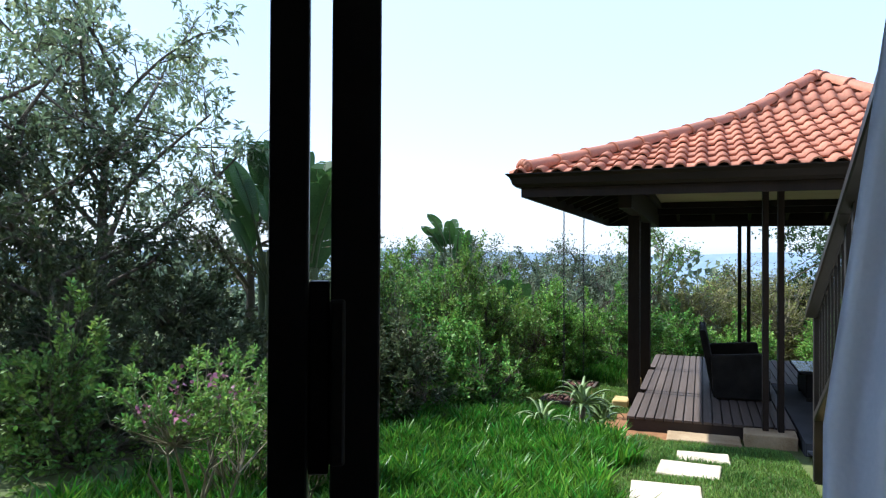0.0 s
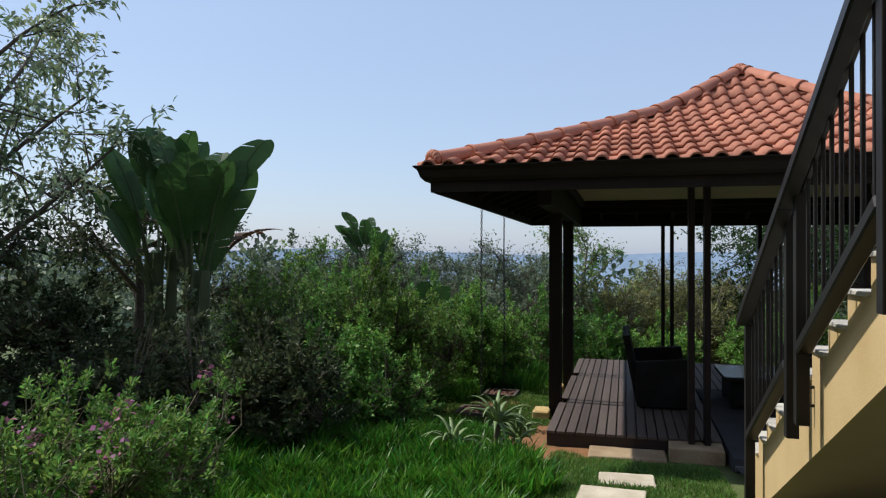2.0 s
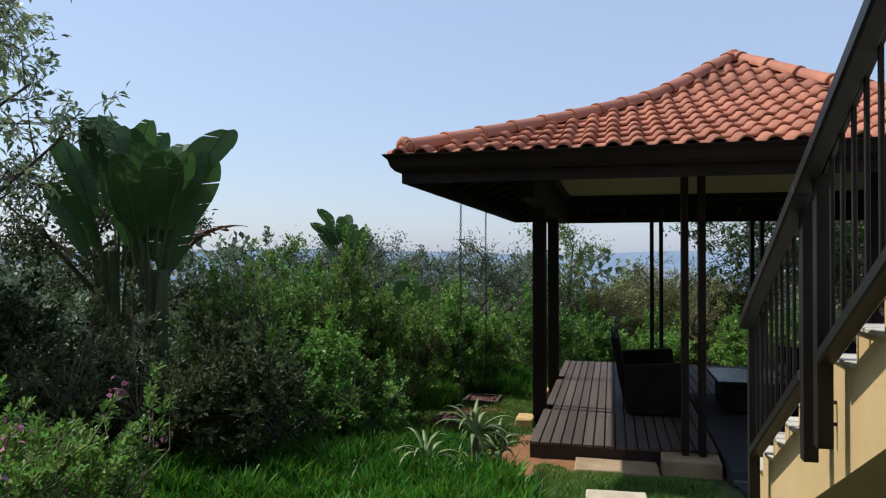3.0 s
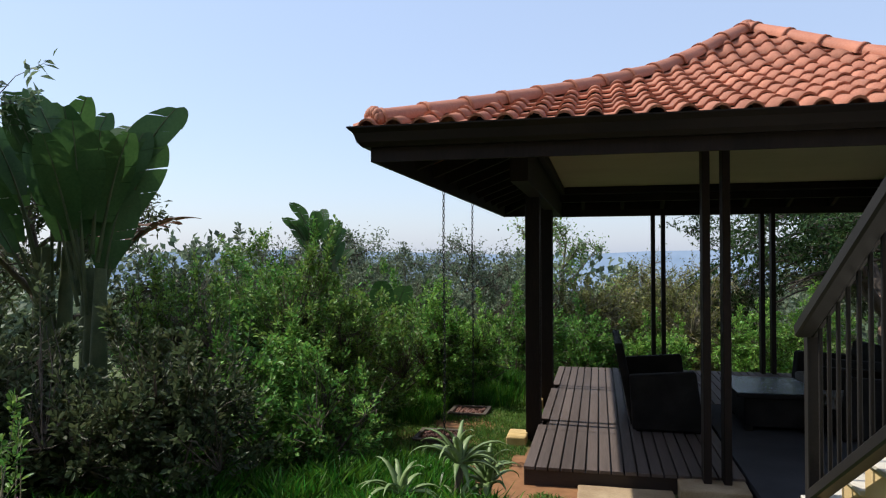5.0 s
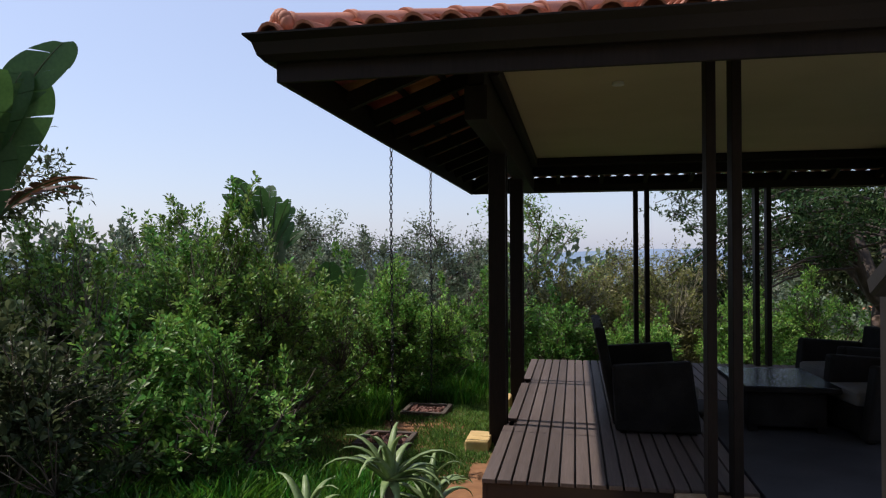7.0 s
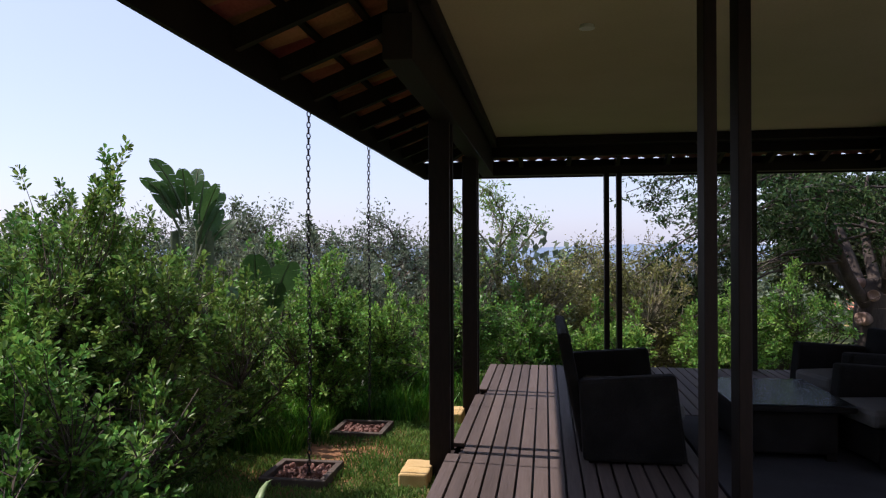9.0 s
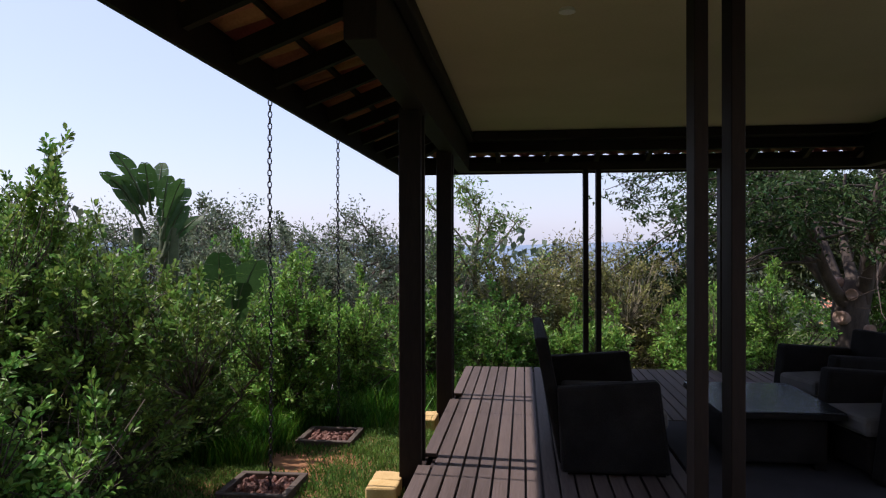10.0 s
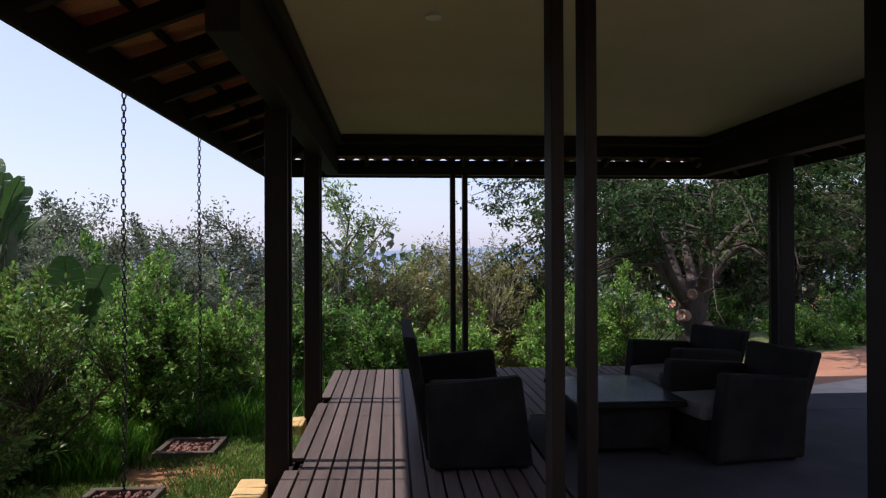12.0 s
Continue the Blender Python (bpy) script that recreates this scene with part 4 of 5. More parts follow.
def tree(x, y, h, crown_r, trunk_r, mat, label, seed, levels=(7, 6, 6), leaves=16, leaf=0.09, width=0.03, crown_base=0.35, lean=(0, 0), bark="bark", spread=0.3, droop=0.2, flat=0.8, rise=(0.25, 0.75), fork=False, leaf_low=0.0):
    """Trunk, forking limbs and twigs, leaves along the twigs."""
    global rng
    rng = np.random.default_rng(seed)
    chunks, twig_end, twig_way = [], [], []
    top = np.array([lean[0], lean[1], h * (0.52 if fork else 0.8)])
    k = np.linspace(0, 1, 8)[:, None]
    bend = rng.normal(size=3) * 0.25
    trunk = k * top + np.sin(k * np.pi) * bend * np.array([1, 1, 0])
    trunk[0, 2] = -0.1
    chunks.append(tube_arrays(trunk, np.linspace(trunk_r, trunk_r * 0.25, 8), 9))
    for a in range(levels[0]):
        f = crown_base + (0.15 if fork else 1 - crown_base) * (a + 0.5) / levels[0]
        p0 = np.array([np.interp(f, np.linspace(0, 1, 8), trunk[:, c]) for c in range(3)])
        az = a * 2.4 + rng.uniform(-0.5, 0.5)
        ln = crown_r * (1.0 - 0.45 * f) * rng.uniform(0.75, 1.1)
        d = np.array([math.cos(az), math.sin(az), rng.uniform(*rise)])
        p3 = p0 + d * ln
        mid = (p0 + p3) / 2 + rng.normal(size=3) * 0.12 * ln
        q = np.linspace(0, 1, 6)[:, None]
        limb = (1 - q) ** 2 * p0 + 2 * q * (1 - q) * mid + q ** 2 * p3
        r0 = trunk_r * (0.55 - 0.3 * f) * (0.8 if fork else 1)
        chunks.append(tube_arrays(limb, np.linspace(r0, 0.012, 6), 6))
        for b in range(levels[1]):
            g = 0.3 + 0.7 * (b + 0.6) / levels[1]
            s0 = np.array([np.interp(g, np.linspace(0, 1, 6), limb[:, c]) for c in range(3)])
            sd = d * 0.5 + rng.normal(size=3) * 0.75
            sd /= np.linalg.norm(sd)
            sl = ln * rng.uniform(0.3, 0.55)
            s2 = s0 + sd * sl * np.array([1, 1, flat])
            sm = (s0 + s2) / 2 + rng.normal(size=3) * 0.1 * sl
            chunks.append(tube_arrays([s0, sm, s2], [max(0.011, r0 * 0.35), 0.009, 0.005], 4))
            for c in range(levels[2]):
                w = rng.uniform(0.25, 1.0)
                t0 = s0 + (s2 - s0) * w
                td = sd * 0.5 + rng.normal(size=3) * 0.8
                td /= np.linalg.norm(td)
                t2 = t0 + td * rng.uniform(0.25, 0.6) * min(1.0, crown_r / 2.2)
                chunks.append(tube_arrays([t0, (t0 + t2) / 2 + rng.normal(size=3) * 0.03, t2], [0.006, 0.004, 0.002], 3))
                twig_end.append(t2)
                twig_way.append(td)
    bv, bf = merge(chunks)
    end, way = np.array(twig_end), np.array(twig_way)
    n = len(end) * leaves
    pos = end[:, None, :] - way[:, None, :] * rng.uniform(0, 1, (len(end), leaves, 1)) * spread * 1.3 + rng.normal(size=(len(end), leaves, 3)) * spread * 0.28
    wl = way[:, None, :] * 0.5 + rng.normal(size=(len(end), leaves, 3)) * 0.7
    pos, wl = pos.reshape(n, 3), wl.reshape(n, 3)
    ok = pos[:, 2] > leaf_low
    pos, wl = pos[ok], wl[ok]
    n = len(pos)
    lv, lf = leaf_arrays(pos, wl, leaf * rng.uniform(0.6, 1.25, n), width * rng.uniform(0.6, 1.2, n), droop)
    ob = tagged(empty("tree", Matrix.Translation((x, y, float(gz(x, y))))), label, "tree")
    link("trunk", mesh_np("trunk", bv, bf), M[bark], ob, smooth=True)
    link("crown", mesh_np("crown", lv, lf), M[mat], ob)
    return ob


def banana_leaf(length, width, az, tilt, bend, seed, mat, parent, foot, torn=0.5, twist=0.0, stalk=None):
    """A long paddle leaf on a stalk, folded at the midrib, torn in places."""
    r = random.Random(seed)
    n = 26
    stalk = 0.42 * length if stalk is None else stalk
    pts, d = [], Vector((math.cos(az) * math.cos(tilt), math.sin(az) * math.cos(tilt), math.sin(tilt)))
    p = Vector(foot)
    path = []
    el = tilt
    total = stalk + length
    for k in range(n + 15):
        path.append(p.copy())
        s = k / (n + 14)
        el = tilt - bend * s * s
        p = p + Vector((math.cos(az) * math.cos(el), math.sin(az) * math.cos(el), math.sin(el))) * (total / (n + 14))
    sv, sf = tube_arrays([tuple(q) for q in path], list(np.linspace(0.022, 0.004, len(path))), 5)
    blade = path[int(len(path) * stalk / total):]
    side0 = Vector((-math.sin(az + twist), math.cos(az + twist), 0))
    verts, faces = [], []
    m = len(blade)
    for s in (-1, 1):
        k = 0
        while k < m - 1:
            run = r.choice([2, 3, 4, 5]) if r.random() < torn else r.choice([6, 8, 10])
            k2 = min(m - 1, k + run)
            sag = r.uniform(0.05, 0.35) * torn
            gap = 0.10 * torn
            base = len(verts)
            for j in range(k, k2 + 1):
                f = j / (m - 1)
                w = width * 0.5 * (math.sin(math.pi * (0.07 + 0.885 * f ** 1.2)) ** 0.6)
                up = Vector((0, 0, 1))
                shrink = 0.0
                if j == k2 and k2 < m - 1:
                    shrink = -gap
                if j == k and k > 0:
                    shrink = gap
                along = (blade[min(m - 1, j + 1)] - blade[max(0, j - 1)])
                for e in (0.0, 0.5, 1.0):
                    q = blade[j] + side0 * s * w * e + up * (0.22 * w * e - sag * w * e * e) + along * shrink * e * 2.5
                    verts.append(tuple(q))
            for j in range(k2 - k):
                for e in (0, 1):
                    a = base + j * 3 + e
                    faces.append((a, a + 1, a + 4, a + 3))
            k = k2
    ob = link("leaf", mesh_np("leaf", verts, faces), M[mat], parent, smooth=True)
    link("leaf_stalk", mesh_np("leaf_stalk", sv, sf), M["stem"], ob)
    return ob


def fan(seed, count, size, wide, foot, face, lean=40, stalk=0.8, dry=0):
    """Paddle leaves of a fan that stands across the direction face: az, tilt, length, width, foot, bend, material, twist, stalk."""
    r = random.Random(seed)
    out = []
    for k in range(count):
        u = -1 + 2 * (k + 0.5) / count + r.uniform(-0.12, 0.12)
        across = k % 3 < 2
        az = face + (90 if u > 0 else -90) if across else face + r.uniform(-50, 50) + (180 if k % 2 else 0)
        tilt = 88 - abs(u) * lean if across else r.uniform(68, 84)
        out.append((az + r.uniform(-18, 18), tilt, size * r.uniform(0.8, 1.15), wide * r.uniform(0.85, 1.15), foot + r.uniform(-0.55, 0.12), r.uniform(6, 26), "banana", (-90 if across else 0) + r.uniform(-28, 28), stalk * r.uniform(0.45, 1.1)))
    for k in range(dry):
        out.append((face + 90 + 40 * k, r.uniform(48, 60), size * 0.8, wide * 0.55, foot - 0.25, 75, "banana_old", r.uniform(-40, 40), stalk * 0.6))
    return out


def banana(x, y, leaves, label, seed, h=1.3):
    g = float(gz(x, y))
    ob = tagged(empty("banana_plant", Matrix.Translation((x, y, g))), label, "banana plant")
    r = random.Random(seed)
    for k in range(3):
        bx, by = r.uniform(-0.22, 0.22), r.uniform(-0.2, 0.2)
        pts = [(bx, by, -0.1), (bx * 1.1, by, h * 0.5), (bx * 1.4, by * 1.3, h)]
        v, f = tube_arrays(pts, [0.10, 0.08, 0.055], 10)
        link("pseudostem", mesh_np("pseudostem", v, f), M["stem"], ob, smooth=True)
    for k, (az, tilt, ln, wd, hh, bend, mat, twist, stalk) in enumerate(leaves):
        banana_leaf(ln, wd, radians(az), radians(tilt), radians(bend), seed + k, mat, ob, (0.1 * math.cos(radians(az)), 0.1 * math.sin(radians(az)), hh), torn=0.3 if mat == "banana" else 0.9, twist=radians(twist), stalk=stalk)
    return ob


def aloe(x, y, heads, label, seed):
    g = float(gz(x, y))
    ob = tagged(empty("aloe", Matrix.Translation((x, y, g))), label, "aloe")
    r = random.Random(seed)
    for hx, hy, hz, size, count in heads:
        v, f = tube_arrays([(hx * 0.5, hy * 0.5, -0.05), (hx, hy, hz * 0.6), (hx, hy, hz)], [0.035, 0.03, 0.03], 7)
        link("stalk", mesh_np("stalk", v, f), M["bark"], ob)
        for k in range(count):
            az = k * 2.4 + r.uniform(-0.3, 0.3)
            el = radians(r.uniform(8, 86))
            ln = size * r.uniform(0.75, 1.15)
            vs, fs = [], []
            p = Vector((hx, hy, hz + 0.02 * (k / count)))
            n = 9
            sd = Vector((-math.sin(az), math.cos(az), 0))
            for j in range(n):
                t = j / (n - 1)
                e = el - 2.0 * t * t
                w = 0.030 * (1 - t ** 1.4) + 0.001
                d = Vector((math.cos(az) * math.cos(e), math.sin(az) * math.cos(e), math.sin(e)))
                nrm = sd.cross(d)
                vs += [tuple(p + sd * w - nrm * w * 0.25), tuple(p - nrm * w * 0.05), tuple(p - sd * w - nrm * w * 0.25), tuple(p + nrm * w * 0.55)]
                p = p + d * ln / n
            for j in range(n - 1):
                for q in range(4):
                    a, b = j * 4 + q, j * 4 + (q + 1) % 4
                    fs.append((a, b, b + 4, a + 4))
            link("leaf", mesh_np("leaf", vs, fs), M["aloe"], ob, smooth=True)
    return ob


def blades(n, place, height, width, seed, lean=0.6):
    """Grass blades: bent three-cornered strips. place(k) gives x, y arrays."""
    global rng
    rng = np.random.default_rng(seed)
    x, y = place(n)
    n = len(x)
    b = np.stack([x, y, gz(x, y) - 0.01], 1)
    h = height * rng.uniform(0.45, 1.2, n) * (0.95 + 0.3 * np.sin(x * 5.3 + 2 * np.sin(y * 3.7)) * np.sin(y * 6.1 + 1.7 * np.sin(x * 4.3)))
    az = rng.uniform(0, 2 * np.pi, n)
    ln = np.stack([np.cos(az), np.sin(az), np.zeros(n)], 1) * (lean * rng.uniform(0.2, 1.3, n) * h)[:, None]
    saz = rng.uniform(0, 2 * np.pi, n)
    sd = np.stack([np.cos(saz), np.sin(saz), np.zeros(n)], 1) * (width * rng.uniform(0.6, 1.2, n))[:, None]
    up = np.zeros((n, 3))
    up[:, 2] = h
    m = b + up * 0.6 + ln * 0.35
    t = b + up * 0.95 + ln
    v = np.stack([b - sd * 0.5, b + sd * 0.5, m + sd * 0.45, t, m - sd * 0.45], 1).reshape(-1, 3)
    k = np.arange(n)[:, None] * 5
    f4 = k + np.array([[0, 1, 2, 4]])
    tri = k + np.array([[4, 2, 3, 3]])
    f = np.concatenate([f4, tri])
    me = bpy.data.meshes.new("grass")
    me.vertices.add(len(v))
    me.vertices.foreach_set("co", v.astype(np.float32).ravel())
    idx = np.concatenate([f4.ravel(), (k + np.array([[4, 2, 3]])).ravel()]).astype(np.int32)
    me.loops.add(len(idx))
    me.loops.foreach_set("vertex_index", idx)
    me.polygons.add(2 * n)
    me.polygons.foreach_set("loop_start", np.concatenate([np.arange(n) * 4, 4 * n + np.arange(n) * 3]).astype(np.int32))
    me.update(calc_edges=True)
    return me


def tall_place(n):
    x, y = rng.uniform(-4.2, -0.75, n * 2), rng.uniform(2.9, 8.3, n * 2)
    edge = -1.02 - 0.30 * np.clip((y - 6.0), 0, 3) + 0.16 * np.sin(y * 3.1) + 0.08 * np.sin(y * 7.3)
    keep = (x < edge) & (rng.uniform(size=n * 2) < np.clip((x + 4.4) / 1.0, 0.25, 1))
    return x[keep][:n], y[keep][:n]


def lawn_place(n):
    x, y = rng.uniform(-3.0, 0.30, n * 2), rng.uniform(3.0, 14.5, n * 2)
    keep = np.where(y < 8.1, (x > -1.6), x < -1.30)
    bare = np.hypot((x + 1.25), (y - 8.25) * 0.8) < 0.45 + 0.2 * np.sin(x * 9 + y * 5)
    bare |= np.hypot(x + 2.2, (y - 10.12) * 0.9) < 0.30 * rng.uniform(0.3, 1.5, len(x)) + 0.10 * np.sin(x * 11 + y * 7)
    for cx, cy, w, d in ((-0.70, 5.53, 0.25, 0.24), (-0.56, 6.20, 0.24, 0.19), (-0.455, 6.76, 0.22, 0.18), (0.0, 7.99, 0.72, 0.20), (-2.20, 9.50, 0.23, 0.23), (-2.12, 10.78, 0.23, 0.23)):
        bare |= (np.abs(x - cx) < w) & (np.abs(y - cy) < d)
    keep &= ~bare
    return x[keep][:n], y[keep][:n]


def rough_place(n):
    x, y = rng.uniform(-3.6, -1.35, n * 2), rng.uniform(9.8, 15.0, n * 2)
    keep = rng.uniform(size=n * 2) < np.clip((-1.55 - x) / 1.2, 0.03, 1)
    keep &= ~((x > -2.42) & (y < 11.15)) & (y > 9.9)
    return x[keep][:n], y[keep][:n]


for nm, n, pl, hh, ww, mt, sd, lb in (("tall_grass", 62000, tall_place, 0.23, 0.024, "grass", 3, "lush bright green tall grass under the shrubs"),
                                      ("lawn", 170000, lawn_place, 0.05, 0.007, "lawn", 4, "short patchy mown lawn"),
                                      ("rough_grass", 34000, rough_place, 0.27, 0.010, "grass", 5, "loose tufts of long grass along the hedge")):
    tagged(link(nm, blades(n, pl, hh, ww, sd), M[mt]), lb, "grass", kind="stuff")

# shrubs, nearest bed first
FL = dict(name="flowering_shrub", bark="twig")
shrub(-3.00, 3.45, 0.50, 0.46, 1.22, "flower_leaf", "flowering shrub with pink blooms and bare pale stems", 300, 30, 0.044, 0.018, 11, flowers=6, spread=0.075, low=0.72, **FL)
shrub(-2.62, 3.85, 0.42, 0.42, 1.02, "flower_leaf", "flowering shrub with pink blooms over long grass", 260, 30, 0.044, 0.018, 12, flowers=8, spread=0.075, low=0.55, **FL)
shrub(-2.92, 4.55, 0.42, 0.40, 0.96, "flower_leaf", "flowering shrub with a few pink blooms", 230, 30, 0.044, 0.018, 13, flowers=4, spread=0.075, low=0.34, **FL)
shrub(-3.38, 4.35, 0.52, 0.46, 1.20, "flower_leaf", "flowering shrub with pink blooms behind others", 260, 30, 0.044, 0.018, 55, flowers=5, spread=0.075, low=0.40, **FL)
shrub(-5.0, 4.6, 1.0, 0.9, 1.15, "olive", "dense green garden shrub behind the flowers", 420, 24, 0.06, 0.03, 14)
# shade at the banana's foot and under the tree is put into the leaf colour
shrub(-3.45, 6.75, 0.85, 0.75, 1.05, "dark", "shrub beside the banana plant, shade coloured in dark green", 460, 26, 0.065, 0.032, 15)
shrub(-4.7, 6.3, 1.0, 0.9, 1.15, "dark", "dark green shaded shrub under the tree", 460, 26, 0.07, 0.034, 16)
shrub(-2.95, 7.8, 0.80, 0.76, 1.22, "mid", "low olive green shrub above the grass", 640, 26, 0.055, 0.027, 17)
shrub(-3.25, 8.95, 0.95, 0.92, 1.82, "olive", "large olive green shrub with small leaves", 900, 28, 0.055, 0.027, 18)
shrub(-3.95, 9.35, 0.98, 0.92, 1.85, "mid", "large green shrub with upright twigs", 700, 26, 0.055, 0.027, 19)
shrub(-4.25, 8.2, 0.62, 0.6, 1.9, "olive", "olive green shrub beside the banana plant", 480, 26, 0.055, 0.027, 54)
shrub(-4.6, 10.5, 1.0, 1.0, 2.1, "olive", "tall olive green shrub behind others", 520, 26, 0.06, 0.028, 20)
shrub(-3.2, 10.25, 0.66, 0.65, 1.45, "olive", "olive green shrub with thin stems", 520, 26, 0.05, 0.025, 21)
shrub(-2.75, 11.40, 0.68, 0.62, 1.48, "bright", "bright green young shrub above the rough grass", 560, 26, 0.052, 0.026, 22)
shrub(-2.45, 12.6, 0.68, 0.62, 1.20, "bright", "bright green low shrub along the lawn", 480, 26, 0.055, 0.027, 23)
shrub(-3.7, 12.9, 1.0, 0.9, 1.75, "mid", "green hedge shrub among banana leaves", 480, 26, 0.06, 0.028, 24)
shrub(-2.0, 14.3, 0.9, 0.75, 1.4, "mid", "green hedge shrub behind the lawn", 480, 26, 0.06, 0.028, 25)
shrub(-3.6, 15.6, 1.3, 1.1, 2.1, "grey", "grey green thicket shrub behind the hedge", 460, 24, 0.07, 0.032, 26)
shrub(-2.0, 16.7, 1.2, 1.1, 2.2, "grey", "grey green thicket shrub behind the hedge", 460, 22, 0.07, 0.032, 27)
shrub(-0.9, 15.2, 0.85, 0.75, 1.25, "mid", "green shrub behind the deck", 460, 26, 0.06, 0.028, 28)
shrub(-0.3, 16.6, 1.4, 1.0, 1.85, "dry", "brownish thicket with bare pale twigs", 760, 14, 0.06, 0.031, 29, "thicket", bark="twig", stout=1.9)
shrub(0.95, 16.5, 1.2, 0.9, 1.7, "dry", "brownish thicket with bare pale twigs", 760, 14, 0.06, 0.031, 30, "thicket", bark="twig", stout=1.9)
shrub(0.30, 15.2, 0.7, 0.6, 0.85, "bright", "bright green shrub behind the deck", 420, 26, 0.06, 0.028, 31)
shrub(1.95, 15.4, 0.85, 0.75, 1.2, "bright", "bright green shrub behind the deck", 520, 26, 0.06, 0.028, 32)
shrub(3.0, 15.9, 0.98, 0.75, 1.5, "bright", "bright green shrub beside the road tree", 520, 26, 0.06, 0.028, 33)
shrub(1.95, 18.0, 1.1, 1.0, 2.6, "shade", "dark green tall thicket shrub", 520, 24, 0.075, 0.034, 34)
for sx, sh, sd, sm in ((6.9, 0.75, 81, "mid"), (7.9, 0.95, 82, "bright"), (9.0, 0.8, 83, "mid"), (10.2, 1.0, 84, "mid"), (11.6, 0.9, 85, "bright")):
    shrub(sx, 17.75 + 0.47 * (sx - 8.0), 0.85, 0.6, sh, sm, "low green verge shrub along the brick road", 300, 24, 0.065, 0.03, sd)
shrub(6.6, 20.6, 1.4, 0.9, 1.2, "mid", "green verge shrub beyond the road", 320, 24, 0.075, 0.034, 35)
shrub(8.8, 21.4, 1.4, 0.9, 1.5, "dark", "dark green verge shrub beyond the road", 320, 24, 0.075, 0.034, 36)
shrub(11.2, 21.4, 1.5, 0.9, 1.1, "mid", "green verge shrub beyond the road", 320, 24, 0.075, 0.034, 37)
# understorey gloom coloured into these shrubs with the dark leaf
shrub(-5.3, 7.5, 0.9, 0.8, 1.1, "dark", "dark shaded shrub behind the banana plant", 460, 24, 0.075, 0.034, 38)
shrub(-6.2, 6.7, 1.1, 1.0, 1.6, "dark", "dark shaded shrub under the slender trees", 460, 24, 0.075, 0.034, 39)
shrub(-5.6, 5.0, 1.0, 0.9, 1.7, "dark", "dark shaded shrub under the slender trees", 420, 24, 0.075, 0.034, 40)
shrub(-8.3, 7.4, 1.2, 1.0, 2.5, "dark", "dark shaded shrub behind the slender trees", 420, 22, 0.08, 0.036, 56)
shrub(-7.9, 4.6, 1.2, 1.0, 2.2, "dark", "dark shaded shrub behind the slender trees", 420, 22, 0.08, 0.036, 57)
shrub(-5.6, 12.0, 1.2, 1.1, 2.2, "olive", "olive green hedge shrub behind others", 460, 24, 0.07, 0.03, 51)
shrub(-5.3, 14.4, 1.3, 1.1, 2.2, "grey", "grey green hedge shrub behind others", 420, 24, 0.07, 0.03, 52)

# trees
tree(-7.4, 7.3, 5.2, 2.0, 0.10, "tree_leaf", "slender tree with silvery narrow leaves", 41, (11, 7, 6), 14, 0.125, 0.046, spread=0.17, rise=(0.6, 1.3))
tree(-8.0, 5.6, 5.4, 2.3, 0.11, "tree_leaf", "slender tree with silvery narrow leaves", 42, (11, 7, 6), 14, 0.125, 0.046, spread=0.17, rise=(0.6, 1.3))
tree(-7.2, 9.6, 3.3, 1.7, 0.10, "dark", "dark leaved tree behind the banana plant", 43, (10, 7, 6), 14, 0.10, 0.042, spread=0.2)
# dark leaf here paints in the brownish shade around this tree
tree(-6.6, 5.3, 2.9, 1.5, 0.09, "dark", "bushy tree beside the house garden, leaves darkened as shade", 44, (10, 7, 6), 16, 0.10, 0.040, spread=0.2)
tree(-3.6, 18.8, 2.7, 1.9, 0.08, "grey", "grey green thorn tree in the thicket", 45, (11, 8, 7), 13, 0.08, 0.04)
tree(-1.25, 16.6, 3.2, 1.1, 0.06, "olive", "sparse grey green tree with fine twigs", 46, (8, 5, 5), 12, 0.075, 0.036, bark="twig", rise=(0.6, 1.2))
tree(-6.0, 17.2, 2.7, 2.0, 0.08, "grey", "grey green thicket tree behind hedge", 47, (11, 9, 8), 22, 0.08, 0.04)
tree(0.7, 17.4, 2.3, 1.5, 0.06, "dry", "sparse dry tree in the thicket", 48, (9, 7, 7), 10, 0.06, 0.032, bark="twig")
